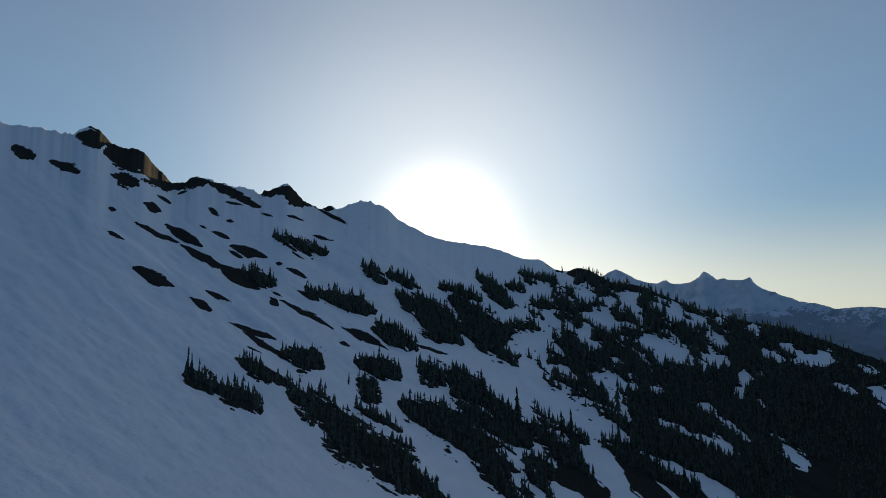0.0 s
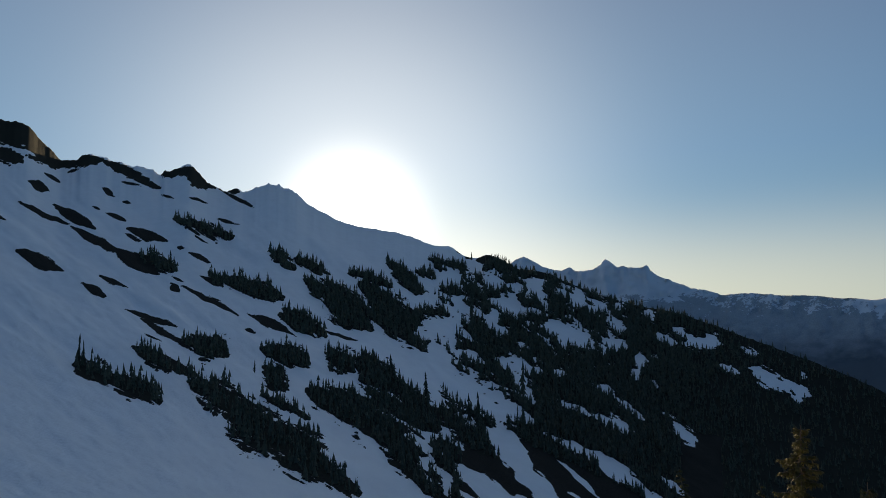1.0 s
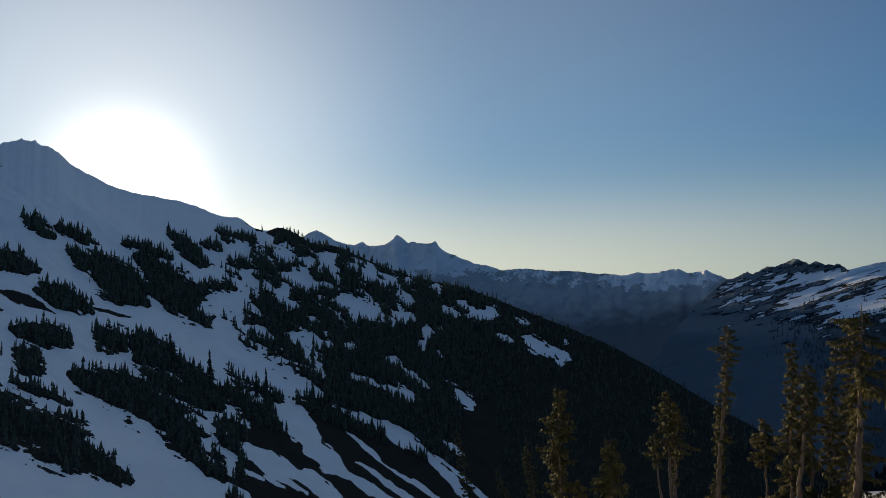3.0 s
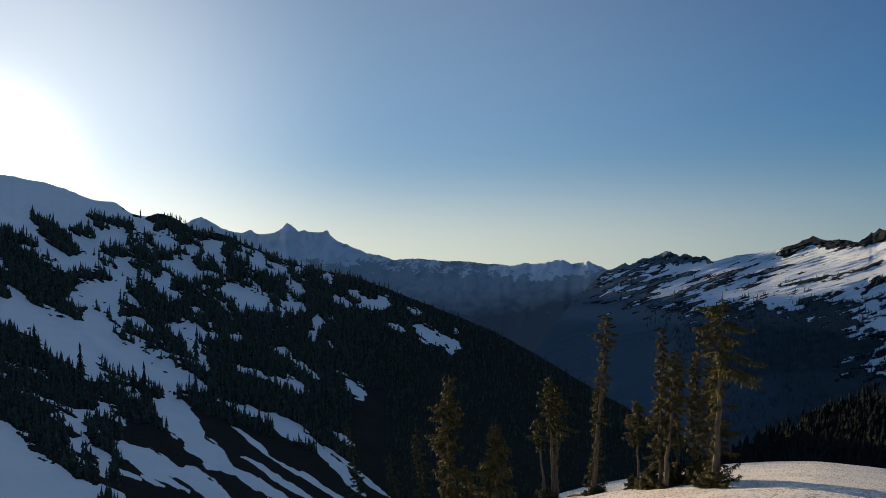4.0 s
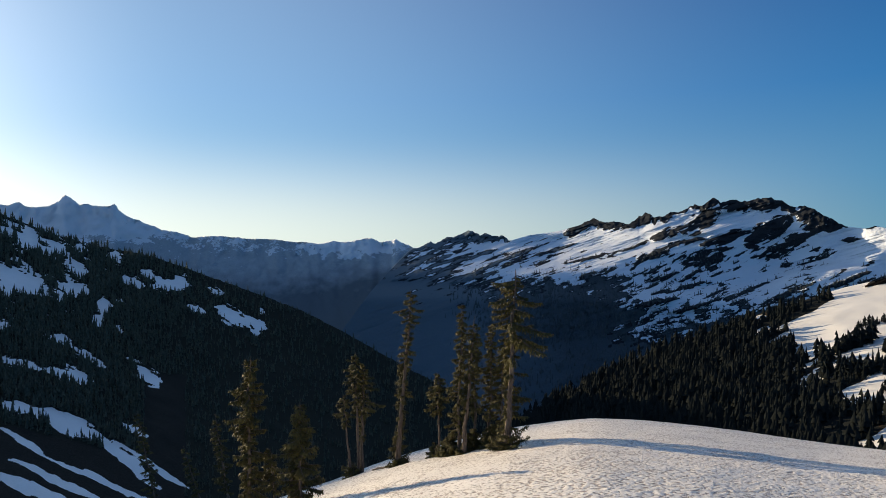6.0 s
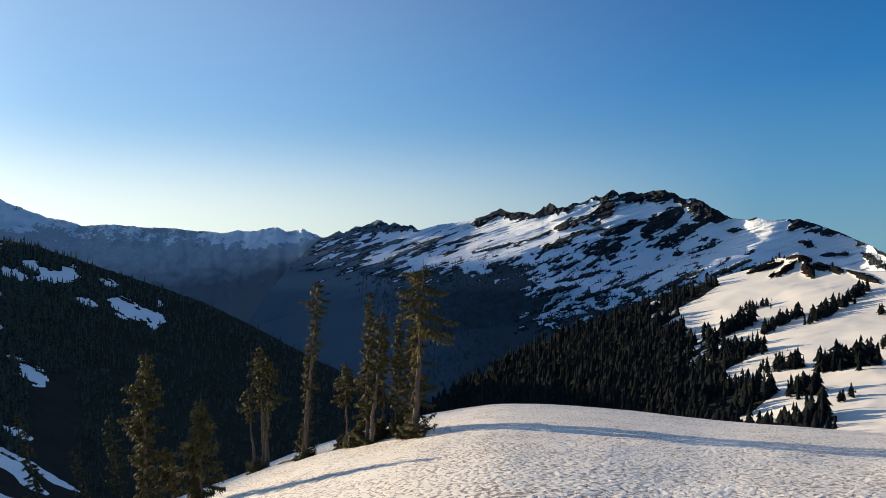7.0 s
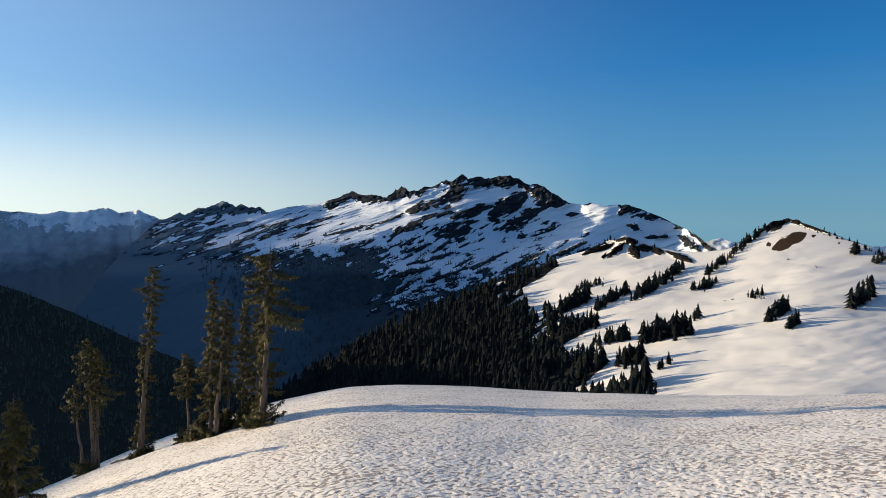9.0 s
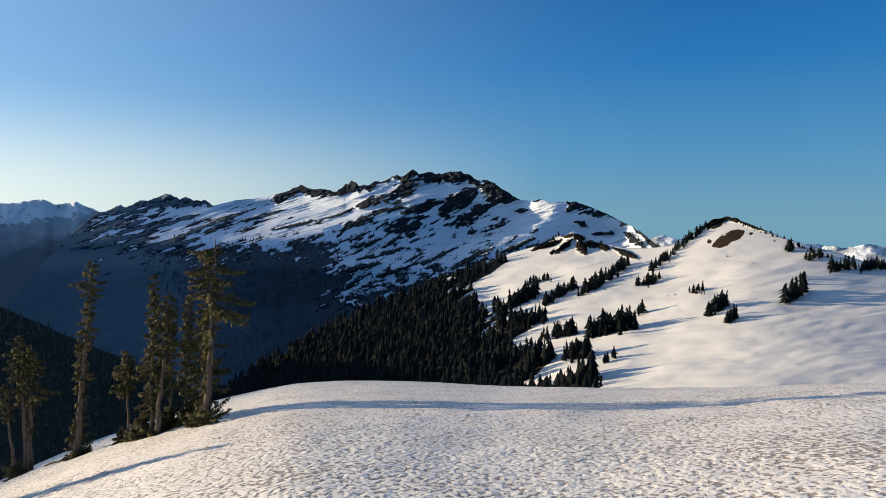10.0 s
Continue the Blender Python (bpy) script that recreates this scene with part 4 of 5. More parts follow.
def tube(verts, faces, points, radii, sides=7):
    """A tapered, bent limb through the points."""
    base = len(verts)
    for k, (p, rad) in enumerate(zip(points, radii)):
        d = (points[min(k + 1, len(points) - 1)] - points[max(k - 1, 0)]).normalized()
        side = d.cross(Vector((0.3, 0.9, 0.2))).normalized()
        up = d.cross(side)
        for j in range(sides):
            a = 2 * math.pi * j / sides
            verts.append(p + (side * math.cos(a) + up * math.sin(a)) * rad)
    for k in range(len(points) - 1):
        for j in range(sides):
            a, b = base + k * sides + j, base + k * sides + (j + 1) % sides
            faces.append((a, b, b + sides, a + sides))
    faces.append(tuple(base + (len(points) - 1) * sides + j for j in range(sides)))


def needle_spray(verts, faces, p, d, size, rnd):
    """A flat tapering spray of needles with a drooping tip."""
    side = d.cross(Vector((rnd.uniform(-0.5, 0.5), rnd.uniform(-0.5, 0.5), 1))).normalized()
    w = size * rnd.uniform(0.14, 0.26)
    b = len(verts)
    verts.extend((p + side * w, p + d * size + Vector((0, 0, -size * rnd.uniform(0.05, 0.4))), p - side * w))
    faces.append((b, b + 1, b + 2))


def bough(root, start, az, length, rise, rnd, thick, bare=0.1, lush=1.0, dead=False):
    """One limb with its needles: it reaches out, sags and lifts its tip; the twigs fan out flat and hang a little."""
    out, across = Vector((math.cos(az), math.sin(az), 0)), Vector((-math.sin(az), math.cos(az), 0))
    bend = rnd.uniform(-0.22, 0.22)
    pts = []
    for k in range(6):
        s = k / 5
        pts.append(Vector((0, 0, 0)) + out * length * s + across * bend * length * s * s + Vector((0, 0, length * (rise * s - 0.75 * s * s + 0.5 * s ** 3))))
    wv, wf, lv, lf = [], [], [], []
    tube(wv, wf, pts, [thick * (1 - 0.85 * k / 5) + 0.002 for k in range(6)], 5)
    if not dead:
        n = int((length * 72 + 10) * lush)
        for k in range(n):
            s = bare + (1 - bare) * ((k + rnd.random()) / n)
            i = min(int(s * 5), 4)
            p = pts[i].lerp(pts[i + 1], s * 5 - i)
            d0 = (pts[i + 1] - pts[i]).normalized()
            sgn = -1 if k % 2 else 1
            reach = (0.32 * length * (1.12 - s) * min(1, 0.45 + 2.2 * s) + 0.07) * rnd.uniform(0.6, 1.15)
            d = (d0 * rnd.uniform(0.5, 1.1) + across * sgn * rnd.uniform(0.35, 1.0) + Vector((0, 0, rnd.uniform(-0.7, 0.1)))).normalized()
            m = 3 + int(reach * 9)
            for j in range(m):
                q = p + d * reach * j / m + Vector((0, 0, -0.10 * reach * (j / m) ** 2))
                dj = (d * 0.8 + Vector((rnd.uniform(-0.6, 0.6), rnd.uniform(-0.6, 0.6), rnd.uniform(-0.95, 0.05)))).normalized()
                needle_spray(lv, lf, q, dj, rnd.uniform(0.05, 0.115), rnd)
    limb = part("dead_limb" if dead else "bough", mesh_of("bough", wv, wf, M_BARK), root)
    limb.location = start
    if lf:
        part("needles", mesh_of("needles", lv, lf, M_NEEDLE), limb)


def stem_of(root, foot, top, girth, rnd, wobble=0.04):
    """A tapering trunk from foot to top, with a flared foot sunk in the snow. Returns its axis."""
    n = 10
    axis = []
    for k in range(n + 1):
        s = k / n
        p = foot.lerp(top, s) + Vector((rnd.uniform(-1, 1), rnd.uniform(-1, 1), 0)) * wobble * (0 if k in (0, n) else 1)
        axis.append(p)
    axis[0].z -= 0.3
    tv, tf = [], []
    tube(tv, tf, axis, [girth * (1.3 if k == 0 else 1.08 if k == 1 else (1 - k / n) ** 0.8 + 0.06) for k in range(n + 1)], 10)
    part("trunk", mesh_of("trunk", tv, tf, M_BARK), root)
    return axis


def dress(root, axis, shape, th, rnd, per_metre, front, lush=1.0):
    """Boughs along a trunk. shape: share of the height, reach to the west and to the east in metres; front: how much of the near side is clothed."""
    n = len(axis) - 1
    height = axis[-1].z - max(axis[0].z, 0)
    hs, west, east = zip(*shape)
    low, count = hs[0], max(4, int((hs[-1] - hs[0]) * height * per_metre * 1.5))
    turn = rnd.uniform(0, 6.2)
    for k in range(count):
        s = low + (hs[-1] - low) * (k + rnd.random() * 0.9) / count
        turn += 2.4 + rnd.uniform(-0.35, 0.35)
        side, depth = math.cos(turn), math.sin(turn)      # side: to the east across the view, depth: away from the viewer
        if depth < -0.35 and rnd.random() > (front if s < 0.58 else max(front, 0.55)):
            depth, turn = -depth, -turn
        w, e = np.interp(s, hs, west), np.interp(s, hs, east)
        reach = (e if side > 0 else w) * abs(side) + 0.75 * 0.5 * (w + e) * abs(depth)
        reach *= rnd.choice((0.35, 0.5, 0.7, 0.85, 1.0)) * rnd.uniform(0.85, 1.1)
        if reach < 0.07:
            continue
        a = radians(th)
        way = Vector((math.cos(a), -math.sin(a), 0)) * side + Vector((math.sin(a), math.cos(a), 0)) * depth
        i = min(int(s * n), n - 1)
        p = axis[i].lerp(axis[i + 1], s * n - i)
        bough(root, p, math.atan2(way.y, way.x), max(reach, 0.12), rnd.uniform(-0.05, 0.3) + 0.25 * max(0, s - 0.85) / 0.15, rnd, 0.008 + 0.012 * reach, 0.08, lush)


def conifer(label, th, r, stems, skirt, seed, front=0.25, snags=6):
    """A wind-worn mountain conifer. stems: (foot and top across the view, height, girth, boughs a metre, shape); skirt: reach of the low boughs on the snow."""
    rnd = random.Random(seed)
    root = new("conifer_tree")
    root.location = on_hill(th, r)
    tagged(root, label, "tree", group="conifers on the snow hill")
    a = radians(th)
    right, back = Vector((math.cos(a), -math.sin(a), 0)), Vector((math.sin(a), math.cos(a), 0))
    for k, (foot, top, height, girth, per_metre, shape) in enumerate(stems):
        depth = 0.18 * k
        axis = stem_of(root, right * foot + back * depth, right * top + back * (depth + rnd.uniform(-0.1, 0.1)) + Vector((0, 0, height)), girth, rnd)
        dress(root, axis, shape, th, rnd, per_metre, front)
        for j in range(snags):        # dead stubs on the clear trunk
            s = rnd.uniform(0.12, 0.75)
            i = min(int(s * 10), 9)
            bough(root, axis[i].lerp(axis[i + 1], s * 10 - i), rnd.uniform(0, 6.2), rnd.uniform(0.12, 0.4), rnd.uniform(-0.5, 0.2), rnd, 0.008, dead=True)
    for k in range(int(skirt * 40)):        # low living skirt on the snow
        bough(root, Vector((0, 0, rnd.random() ** 2 * 0.7 * skirt + 0.05)), rnd.uniform(0, 6.2), rnd.uniform(0.5, 1.15) * skirt, rnd.uniform(0.1, 0.9), rnd, 0.009, 0.02, 1.0)
    return root


def on_hill(th, r):
    p = hill_point(np.array([float(th)]), np.array([float(r)]))[0]
    return Vector((float(p[0]), float(p[1]), float(p[2]) - 0.03))


def tall(th, r, top):
    """How high a tree at that bearing and distance stands for its tip to be seen at that elevation."""
    return EYE + r * math.tan(radians(top)) - on_hill(th, r).z


def narrow(w, low=0.25):
    """The common shape: a slim ragged column."""
    return [(low, w * 0.6, w * 0.6), (low + 0.12, w, w), (0.55, w * 0.9, w), (0.75, w * 0.7, w * 0.75), (0.92, w * 0.4, w * 0.45), (1.0, 0.05, 0.05)]


TALL = "tall ragged conifer with a bare grey trunk on snow"
conifer("big conifer with long lee-side limbs and a thick grey trunk", 56.9, 21.5,
        [(0.0, 0.28, tall(56.9, 21.5, -1.6), 0.105, 13, [(0.08, 0.1, 0.5), (0.24, 0.12, 0.9), (0.40, 0.15, 1.15), (0.53, 0.2, 1.4), (0.64, 0.2, 1.65), (0.73, 0.5, 1.4), (0.81, 0.65, 1.0), (0.87, 0.85, 0.55), (0.92, 0.65, 0.25), (0.95, 0.12, 0.1)])], 0.62, 11, 0.1, 8)
conifer("tall slim conifer with a bare leaning trunk on snow", 47.4, 26.0,
        [(0.0, 0.55, tall(47.4, 26.0, -3.2), 0.10, 12, [(0.10, 0.35, 0.4), (0.2, 0.15, 0.25), (0.30, 0.15, 0.2), (0.40, 0.2, 0.55), (0.47, 0.48, 0.35), (0.55, 0.24, 0.28), (0.62, 0.24, 0.42), (0.71, 0.26, 0.32), (0.81, 0.26, 0.34), (0.885, 0.48, 0.48), (0.95, 0.2, 0.2), (1.0, 0.05, 0.05)])], 0.55, 12, 0.2, 7)
conifer(TALL, 52.7, 23.6, [(0.0, 0.14, tall(52.7, 23.6, -4.7), 0.07, 15, [(0.12, 0.4, 0.2), (0.3, 0.4, 0.35), (0.45, 0.52, 0.35), (0.6, 0.34, 0.34), (0.75, 0.26, 0.3), (0.9, 0.2, 0.22), (1.0, 0.05, 0.05)])], 0.5, 13, 0.3)
conifer("leaning conifer with a forked grey trunk among others", 53.1, 23.2, [(0.0, 0.42, tall(53.1, 23.2, -5.6), 0.075, 13, [(0.25, 0.1, 0.2), (0.45, 0.25, 0.35), (0.6, 0.38, 0.42), (0.8, 0.3, 0.3), (0.93, 0.14, 0.16), (1.0, 0.04, 0.04)])], 0.3, 14, 0.1)
conifer(TALL, 55.4, 24.4, [(0.0, 0.10, tall(55.4, 24.4, -6.4), 0.06, 14, narrow(0.42))], 0.45, 15, 0.2)
conifer(TALL, 54.3, 25.2, [(-0.1, -0.05, tall(54.3, 25.2, -6.9), 0.055, 14, narrow(0.42))], 0.4, 16, 0.2)
conifer(TALL, 56.2, 23.6, [(0.0, 0.22, tall(56.2, 23.6, -7.4), 0.06, 14, narrow(0.5, 0.15))], 0.5, 24, 0.2)
conifer("thin pale-trunked young conifer on snow", 51.1, 24.6, [(0.0, -0.05, tall(51.1, 24.6, -10.4), 0.045, 17, [(0.5, 0.2, 0.15), (0.6, 0.5, 0.42), (0.75, 0.5, 0.36), (0.9, 0.25, 0.25), (1.0, 0.05, 0.05)])], 0.3, 17, 0.4, 5)
conifer("forked conifer with leaning pale trunks and a dark skirt", 43.7, 29.0,
        [(-0.1, -0.45, 0.66 * tall(43.7, 29.0, -8.7), 0.065, 13, [(0.6, 0.15, 0.1), (0.75, 0.5, 0.3), (0.9, 0.35, 0.25), (1.0, 0.1, 0.1)]),
         (0.2, 0.08, tall(43.7, 29.0, -8.7), 0.07, 14, [(0.5, 0.15, 0.15), (0.7, 0.35, 0.3), (0.85, 0.6, 0.4), (0.93, 0.4, 0.3), (1.0, 0.06, 0.06)]),
         (0.35, 0.45, 0.9 * tall(43.7, 29.0, -8.7), 0.075, 14, [(0.3, 0.1, 0.15), (0.55, 0.15, 0.35), (0.66, 0.2, 1.25), (0.7, 0.2, 0.5), (0.85, 0.3, 0.85), (0.95, 0.25, 0.4), (1.0, 0.1, 0.1)])], 0.55, 18, 0.3, 4)
conifer("bushy conifer with several pale leaning stems", 39.3, 18.2,
        [(0.0, 0.0, tall(39.3, 18.2, -12.4), 0.05, 26, [(0.08, 0.5, 0.75), (0.3, 0.5, 0.72), (0.5, 0.52, 0.6), (0.72, 0.3, 0.38), (0.9, 0.14, 0.14), (1.0, 0.04, 0.04)]),
         (-0.35, -0.02, 0.62 * tall(39.3, 18.2, -12.4), 0.042, 10, [(0.5, 0.2, 0.2), (1.0, 0.2, 0.1)])], 0.3, 20, 0.25, 4)
conifer("full dense conifer at the edge of the snow", 35.1, 20.0,
        [(0.0, 0.05, tall(35.1, 20.0, -8.7), 0.072, 19, [(0.10, 0.25, 0.5), (0.25, 0.2, 0.6), (0.40, 0.35, 0.6), (0.48, 0.3, 0.4), (0.58, 0.5, 0.5), (0.65, 0.7, 0.6), (0.8, 0.45, 0.42), (0.92, 0.22, 0.26), (1.0, 0.05, 0.05)]),
         (0.75, 0.6, 0.42 * tall(35.1, 20.0, -8.7), 0.035, 14, [(0.3, 0.2, 0.25), (0.7, 0.3, 0.3), (1.0, 0.06, 0.06)])], 0.2, 21, 0.35, 5)
SLIM = "slim weathered conifer leaning out over the valley"
conifer(SLIM, 33.3, 31.0, [(0.2, -0.5, tall(33.3, 31.0, -13.2), 0.055, 11, narrow(0.42, 0.2))], 0.0, 22, 0.4)
conifer(SLIM, 30.8, 32.0, [(0.45, -0.45, tall(30.8, 32.0, -15.4), 0.05, 10, narrow(0.3, 0.3))], 0.0, 25, 0.4)
conifer(SLIM, 27.6, 34.0, [(0.4, -0.6, tall(27.6, 34.0, -12.4), 0.06, 10, narrow(0.45, 0.2))], 0.0, 23, 0.4)
for th, r, size, seed in ((50.6, 25.2, 0.55, 31), (54.0, 24.4, 0.8, 32), (55.6, 23.6, 0.9, 33), (52.0, 24.2, 0.9, 37), (51.5, 23.9, 0.6, 38), (53.4, 23.8, 0.7, 39)):
    rnd = random.Random(seed)
    dwarf = new("dwarf_conifer")
    dwarf.location = on_hill(th, r)
    tagged(dwarf, "low bushy conifer hugging the snow between trunks", "shrub", group="dwarf conifers on the snow hill")
    trunk_axis = stem_of(dwarf, Vector((0, 0, 0)), Vector((0.05, 0, size)), 0.025, rnd, 0.02)
    dress(dwarf, trunk_axis, [(0.02, 0.5 * size + 0.1, 0.5 * size + 0.1), (0.5, 0.4 * size, 0.4 * size), (1.0, 0.1, 0.1)], th, rnd, 34, 1.0, 1.2)


def spire(rnd, tiers, points, lumpy=0.35):
    """A conifer one unit high: ragged tiers of drooping boughs."""
    v, f = [], []
    for k in range(tiers):
        s = k / tiers
        z0, rad = 0.06 + 0.90 * s, (0.165 * (1 - s ** 1.5) ** 0.9 + 0.012) * rnd.uniform(0.6, 1.3)
        apex = len(v)
        v.append((rnd.uniform(-0.02, 0.02), rnd.uniform(-0.02, 0.02), z0 + 1.5 / tiers))
        turn = rnd.uniform(0, 6)
        for j in range(points * 2):
            a = turn + math.pi * j / points
            q = rad * (rnd.uniform(1 - lumpy, 1 + lumpy) if j % 2 == 0 else rnd.uniform(0.35, 0.6))
            v.append((math.cos(a) * q, math.sin(a) * q, z0 - (0.035 if j % 2 == 0 else -0.01) - rnd.uniform(0, 0.02)))
        for j in range(points * 2):
            f.append((apex, apex + 1 + j, apex + 1 + (j + 1) % (points * 2)))
    return v, f


SPIRES, HILL_SPIRES = [], []
for k in range(10):
    rnd = random.Random(100 + k)
    v, f = spire(rnd, 8, 6)
    w = rnd.uniform(0.8, 1.3) * (1 if k < 5 else 1.3)
    crown_me = mesh_of("crown", [(x * w, y * w, z) for x, y, z in v], f, M_FOREST if k < 5 else M_SELF_SHADED_WOOD)
    tv, tf = [], []
    tube(tv, tf, [Vector((0, 0, -0.12)), Vector((0, 0, 0.12)), Vector((0.004, 0, 0.6))], [0.02, 0.017, 0.006], 5)
    (SPIRES if k < 5 else HILL_SPIRES).append((crown_me, mesh_of("trunk", tv, tf, M_BARK)))


def plant(place, height, rnd, label, group, kinds, slim=1.0):
    crown_me, trunk_me = rnd.choice(kinds)
    root = new("conifer_tree")
    root.matrix_world = Matrix.LocRotScale(place, Euler((rnd.uniform(-0.04, 0.04), rnd.uniform(-0.04, 0.04), rnd.uniform(0, 6.2))), Vector((height * slim * rnd.uniform(0.95, 1.55),) * 2 + (height,)))
    part("trunk", trunk_me, root)
    part("crown", crown_me, root)
    tagged(root, label, "tree", group)


def woods(name, places, heights, label, tiers=5, points=4, seed=5, mat=M_FOREST, stout=1.0):
    """Trees past counting, joined into one object."""
    rnd = random.Random(seed)
    kinds = [spire(rnd, tiers, points, 0.4) for _ in range(6)]
    kinds = [(np.array(v), np.array(f)) for v, f in kinds]
    V, F, base = [], [], 0
    for p, h in zip(places, heights):
        v, f = kinds[rnd.randrange(6)]
        a, w = rnd.uniform(0, 6.2), h * rnd.uniform(0.85, 1.5) * stout
        c, s = math.cos(a) * w, math.sin(a) * w
        V.append(np.stack([v[:, 0] * c - v[:, 1] * s + p[0], v[:, 0] * s + v[:, 1] * c + p[1], v[:, 2] * h + p[2] - 0.04 * h], 1))
        F.append(f + base)
        base += len(v)
    V, F = np.concatenate(V), np.concatenate(F)
    me = bpy.data.meshes.new(name)
    me.vertices.add(len(V))
    me.vertices.foreach_set("co", V.ravel().astype(np.float32))
    me.loops.add(F.size)
    me.loops.foreach_set("vertex_index", F.ravel().astype(np.int32))
    me.polygons.add(len(F))
    me.polygons.foreach_set("loop_start", np.arange(0, F.size, 3, dtype=np.int32))
    me.polygons.foreach_set("loop_total", np.full(len(F), 3, dtype=np.int32))
    me.update(calc_edges=True)
    me.materials.append(mat)
    tagged(new(name, me), label, "forest", kind="stuff")


def scatter(land, weight, count, seed):
    """Grid points of a land sheet, drawn by weight; returns places, bearings, elevations."""
    T, U, P, e, bare = land
    rng = np.random.RandomState(seed)
    w = (weight(T, U, P, e, bare) * (U < 0.995) * (U > 0)).ravel()
    pick = rng.choice(w.size, size=count, replace=False, p=w / w.sum())
    return P.reshape(-1, 3)[pick], T.ravel()[pick], e.ravel()[pick]


def range_of(P):
    return np.hypot(P[..., 0], P[..., 1])


def left_weight(T, U, P, e, trees):
    return smooth(trees, 0.45, 0.7) * (0.5 + 0.5 * smooth(fbm(T / 1.1, e / 0.6, 3, 88), -0.3, 0.1)) * knots(T, [(-30, 1.0), (5, 1.6), (22, 1.6), (28, 0.8), (34, 0.3), (60, 0.12)]) * range_of(P) ** 1.4


def build_woods():
    rnd = random.Random(3)
    P, T, e = scatter(LEFT, left_weight, 17000, 2)
    d = range_of(P)
    near = np.argsort(d + 400 * (T > 24))[:24]
    label = "dark pointed conifer on the shaded snowy slope"
    for k in near:
        plant(Vector(P[k]), rnd.uniform(1.6, 3.4), rnd, label, "conifers on the shaded slope", SPIRES)
    rest = np.setdiff1d(np.arange(len(P)), near)
    woods("slope_forest", P[rest], [(2.2 + 4.8 * rnd.random() ** 1.5) * (0.26 + 0.0014 * min(float(d[k]), 600)) * (1.12 - 0.3 * float(smooth(T[k], 22, 34))) for k in rest], "dark conifer forest covering the shaded slope", 3, 3)
    P, T, e = scatter(HILL, lambda T, U, P, e, w: smooth(w, 0.3, 0.7) * (0.12 + smooth(fbm(T / 1.1, e / 0.7, 3, 5), -0.1, 0.3)) * range_of(P) ** 2, 9500, 4)
    woods("valley_forest", P, [2.2 + 7.5 * rnd.random() ** 2.2 for _ in P], "dense dark conifer forest below the sunlit slope", 4, 3, 9, M_SELF_SHADED_WOOD, 1.5)
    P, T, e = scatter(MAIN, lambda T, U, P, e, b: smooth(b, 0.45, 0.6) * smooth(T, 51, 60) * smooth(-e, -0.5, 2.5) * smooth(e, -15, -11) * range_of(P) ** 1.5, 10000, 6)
    woods("mountain_forest", P, [rnd.uniform(6, 13) for _ in P], "distant dark forest on the foot of the mountain", 3, 3, 12, M_HAZED_WOOD)


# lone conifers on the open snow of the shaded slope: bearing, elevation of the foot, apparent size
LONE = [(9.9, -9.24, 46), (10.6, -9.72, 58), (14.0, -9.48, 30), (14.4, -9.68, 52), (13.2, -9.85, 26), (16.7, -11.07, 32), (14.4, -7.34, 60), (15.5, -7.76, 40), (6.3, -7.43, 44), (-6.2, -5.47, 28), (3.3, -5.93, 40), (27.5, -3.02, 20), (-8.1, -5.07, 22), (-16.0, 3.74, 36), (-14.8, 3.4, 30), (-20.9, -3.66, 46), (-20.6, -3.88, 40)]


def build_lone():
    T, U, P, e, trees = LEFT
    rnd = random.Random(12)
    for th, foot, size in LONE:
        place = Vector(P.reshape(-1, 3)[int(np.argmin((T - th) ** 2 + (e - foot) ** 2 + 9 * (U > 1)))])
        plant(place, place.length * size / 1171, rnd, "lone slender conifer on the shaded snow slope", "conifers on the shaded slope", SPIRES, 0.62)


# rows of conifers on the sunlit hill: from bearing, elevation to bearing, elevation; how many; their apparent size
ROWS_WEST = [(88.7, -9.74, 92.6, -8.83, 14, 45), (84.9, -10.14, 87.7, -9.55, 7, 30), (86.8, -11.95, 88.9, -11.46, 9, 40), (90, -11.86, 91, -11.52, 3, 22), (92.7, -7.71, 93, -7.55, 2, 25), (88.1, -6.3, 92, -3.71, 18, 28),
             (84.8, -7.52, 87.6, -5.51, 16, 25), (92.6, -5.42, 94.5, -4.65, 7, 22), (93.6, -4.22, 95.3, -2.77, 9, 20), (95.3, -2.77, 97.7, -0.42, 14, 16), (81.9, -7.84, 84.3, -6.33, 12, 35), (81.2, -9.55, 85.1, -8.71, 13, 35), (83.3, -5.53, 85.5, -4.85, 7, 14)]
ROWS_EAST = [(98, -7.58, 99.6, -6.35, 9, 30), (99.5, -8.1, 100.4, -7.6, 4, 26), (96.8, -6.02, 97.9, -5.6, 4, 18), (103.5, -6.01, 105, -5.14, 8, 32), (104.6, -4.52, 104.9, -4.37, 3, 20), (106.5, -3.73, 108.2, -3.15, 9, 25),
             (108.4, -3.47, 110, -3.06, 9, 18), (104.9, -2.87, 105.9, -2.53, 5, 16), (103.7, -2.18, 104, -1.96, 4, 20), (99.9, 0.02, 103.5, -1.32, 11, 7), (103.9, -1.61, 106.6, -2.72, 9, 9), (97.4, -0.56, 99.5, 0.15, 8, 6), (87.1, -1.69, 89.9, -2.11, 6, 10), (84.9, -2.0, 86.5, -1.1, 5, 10)]


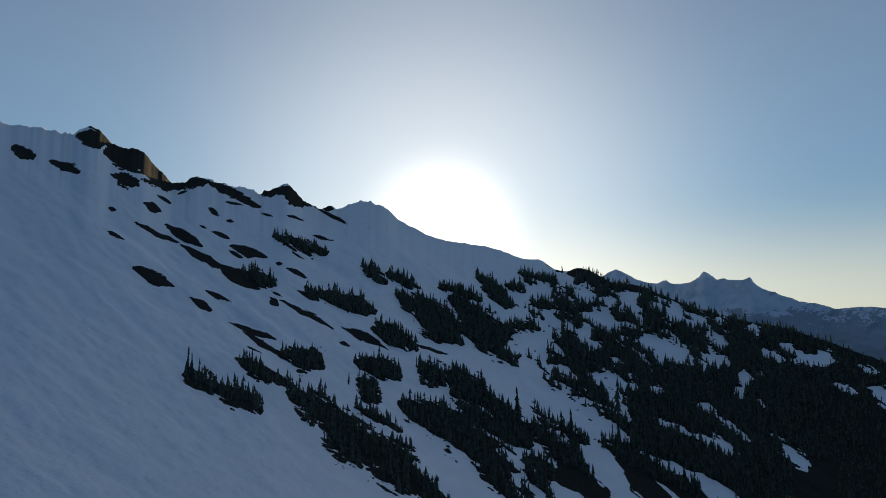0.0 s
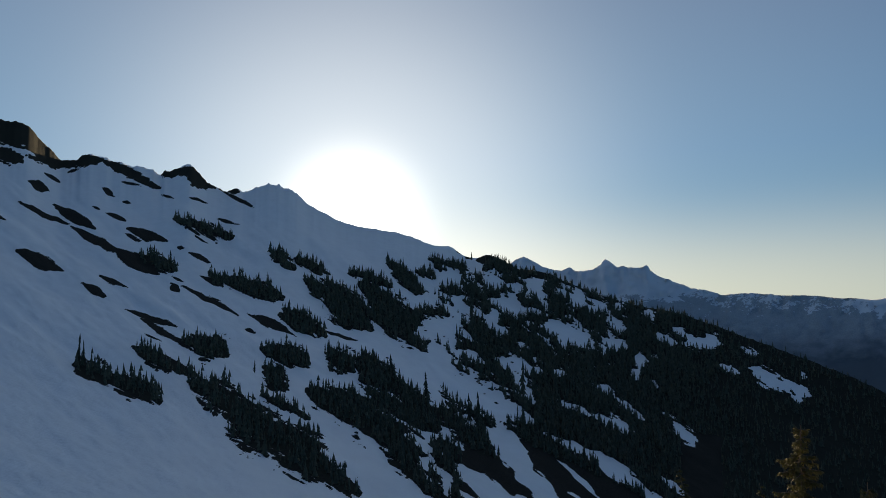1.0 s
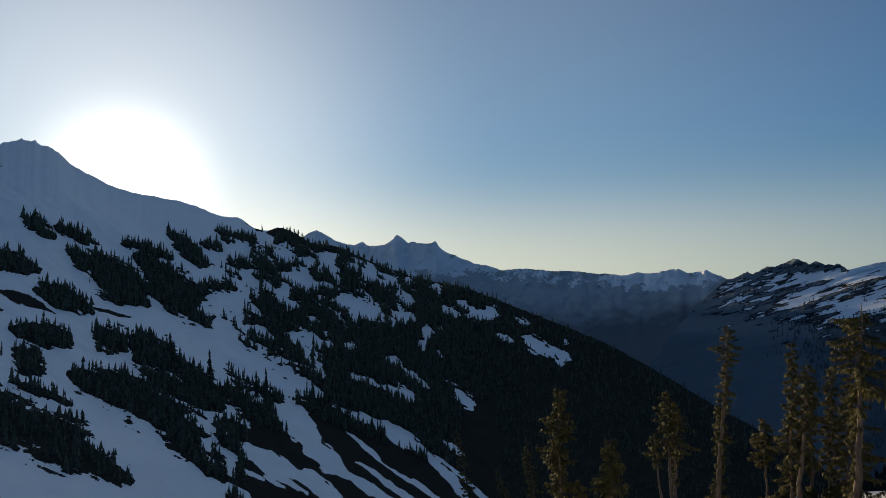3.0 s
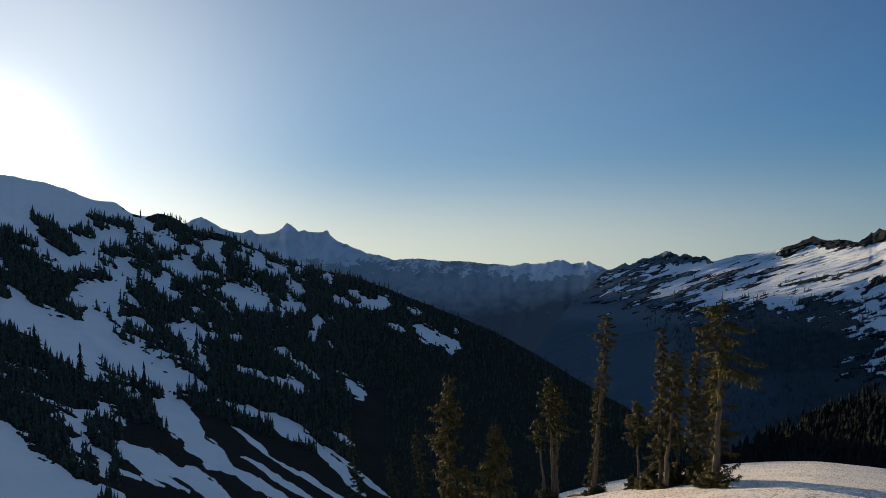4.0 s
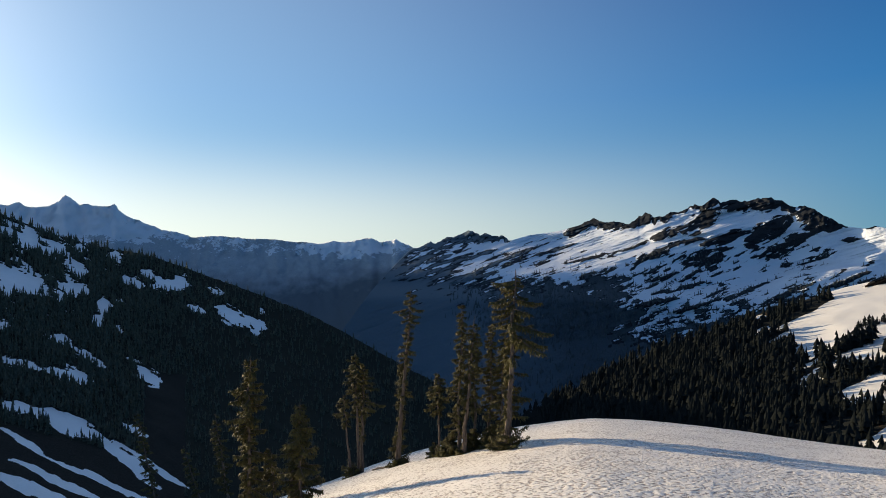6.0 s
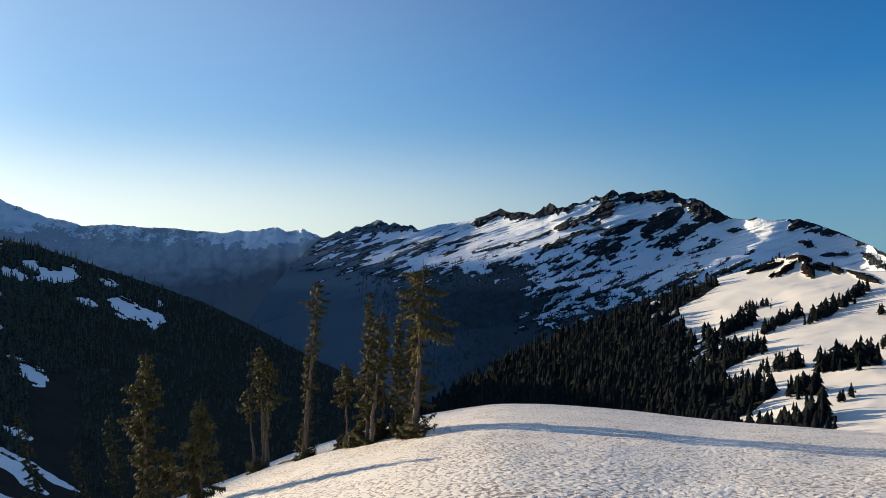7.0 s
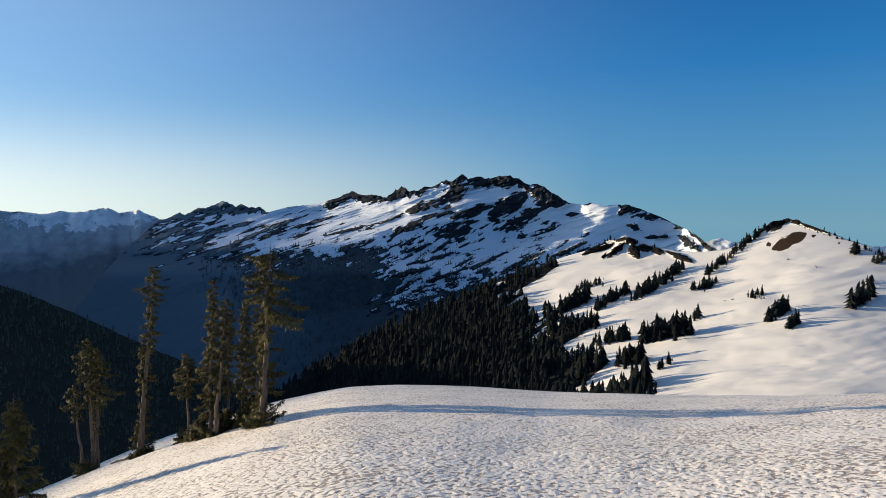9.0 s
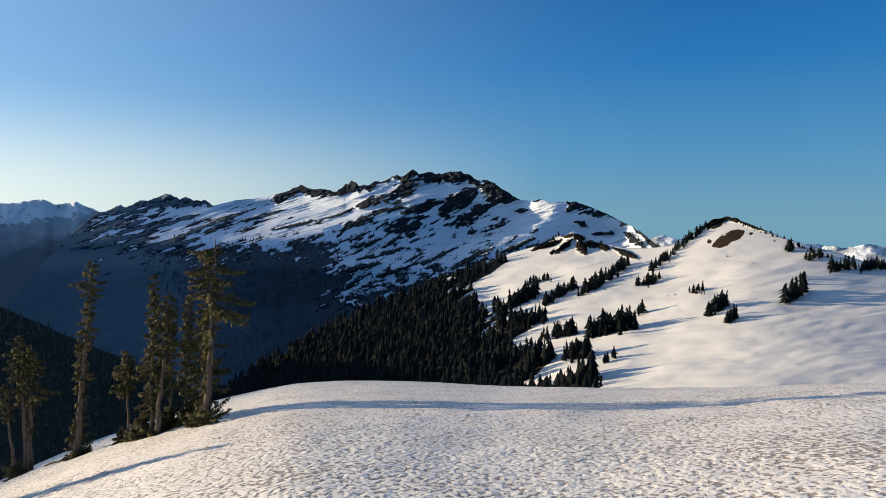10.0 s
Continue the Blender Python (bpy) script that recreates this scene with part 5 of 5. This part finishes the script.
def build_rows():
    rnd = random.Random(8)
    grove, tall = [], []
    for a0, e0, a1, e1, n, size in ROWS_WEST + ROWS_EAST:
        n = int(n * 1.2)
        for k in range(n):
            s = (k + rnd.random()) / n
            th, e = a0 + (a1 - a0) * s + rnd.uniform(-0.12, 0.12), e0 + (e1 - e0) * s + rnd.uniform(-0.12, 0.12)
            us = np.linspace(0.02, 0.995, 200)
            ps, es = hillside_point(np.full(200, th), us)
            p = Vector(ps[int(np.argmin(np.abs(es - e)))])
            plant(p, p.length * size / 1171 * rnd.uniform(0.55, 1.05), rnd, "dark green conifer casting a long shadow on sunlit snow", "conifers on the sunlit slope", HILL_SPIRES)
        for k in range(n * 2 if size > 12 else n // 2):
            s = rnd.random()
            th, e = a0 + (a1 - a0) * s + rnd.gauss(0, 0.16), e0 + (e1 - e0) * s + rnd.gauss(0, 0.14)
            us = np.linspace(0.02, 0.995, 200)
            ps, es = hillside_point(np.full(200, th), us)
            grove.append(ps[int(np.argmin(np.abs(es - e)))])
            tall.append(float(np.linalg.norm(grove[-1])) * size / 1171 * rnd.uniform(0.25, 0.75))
    woods("young_conifers", np.array(grove), tall, "young dark conifers filling the rows on sunlit snow", 5, 5, 17, M_SELF_SHADED_WOOD)


# leafless shrubs poking out of the sunlit snow: bearing, elevation
SHRUBS = [(66.35, -9.15), (67.09, -9.28), (66.01, -9.39), (86.17, -8.73), (86.64, -8.57), (85.8, -8.89), (95.06, -6.23), (95.57, -6.11), (99.45, -2.67), (101.36, -3.26)]


def build_shrubs():
    rnd = random.Random(21)
    us = np.linspace(0.02, 0.995, 400)
    for th, foot in SHRUBS:
        ps, es = hillside_point(np.full(400, th), us)
        place = Vector(ps[int(np.argmin(np.abs(es - foot)))])
        root = new("shrub")
        root.location = place
        tagged(root, "low dark leafless shrub poking out of sunlit snow", "shrub", "shrubs on the sunlit slope")
        for k in range(7):
            v, f = [], []
            a, reach = rnd.uniform(0, 6.2), rnd.uniform(0.5, 1.3)
            tip = Vector((math.cos(a) * reach, math.sin(a) * reach, rnd.uniform(0.3, 1.1)))
            tube(v, f, [Vector((0, 0, -0.2)), tip * 0.5 + Vector((0, 0, 0.15)), tip], [0.09, 0.06, 0.02], 5)
            part("twig", mesh_of("twig", v, f, M_BARK), root)


def build_branch():
    """A fallen branch on the snow between two of the near trees."""
    v, f = [], []
    a, b = on_hill(45.3, 27.6), on_hill(47.2, 26.2)
    mid = (a + b) / 2
    mid.z = on_hill(46.25, 26.9).z
    root = new("fallen_branch")
    root.location = mid
    tagged(root, "dark fallen branch lying on snow between trees", "branch")
    tube(v, f, [a - mid + Vector((0, 0, 0.05)), (a - mid) * 0.4 + Vector((0.03, 0.05, 0.07)), (b - mid) * 0.4 + Vector((-0.02, -0.04, 0.06)), b - mid + Vector((0, 0, 0.05))], [0.03, 0.04, 0.045, 0.05], 6)
    part("limb", mesh_of("limb", v, f, M_BARK), root)
    for s in (0.25, 0.5, 0.8):
        v, f = [], []
        p = (a - mid).lerp(b - mid, s) + Vector((0, 0, 0.05))
        tube(v, f, [p, p + Vector((0.1, -0.12, 0.08)), p + Vector((0.25, -0.2, 0.06))], [0.018, 0.012, 0.004], 5)
        part("twig", mesh_of("twig", v, f, M_BARK), root)


def build_rocks():
    """Crags that stand out of the snow on the knob and along the top of the sunlit hill."""
    us = np.linspace(0.02, 1.0, 600)

    def spot(th, e):
        ps, es = hillside_point(np.full(600, th), us)
        return Vector(ps[int(np.argmin(np.abs(es - e)))])
    for k, (a0, e0, a1, e1, w) in enumerate(HILL_ROCK):
        p, q = spot(a0, e0), spot(a1, e1)
        along = (q - p).normalized()
        up = Vector((0, 0, 1))
        side = along.cross(up).normalized()
        up = side.cross(along)
        half, wide = (q - p).length * 0.55, p.length * radians(w)
        bm = bmesh.new()
        bmesh.ops.create_icosphere(bm, subdivisions=3, radius=1)
        for v in bm.verts:
            c = v.co.copy()
            crag = noise.fractal(c * 2.3 + Vector((k * 7.1, 3.3, 0)), 1.0, 2.0, 4) * 0.45 + 0.25 * abs(noise.noise(c * 5 + Vector((0, k, 0))))
            c *= 0.85 + crag
            taper = 1 - 0.35 * c.x * c.x
            v.co = along * c.x * half + side * c.y * wide * 0.9 * taper + up * (c.z * 1.15 - 0.25) * wide * taper
        me = bpy.data.meshes.new("rock_outcrop")
        bm.to_mesh(me)
        bm.free()
        me.materials.append(M_SHADED_ROCK)
        ob = new("rock_outcrop", me)
        ob.location = (p + q) / 2
        tagged(ob, "dark craggy rock outcrop standing out of sunlit snow", "rock", "rock outcrops on the sunlit slope")


build_woods()
build_rocks()
build_lone()
build_rows()
build_shrubs()
build_branch()
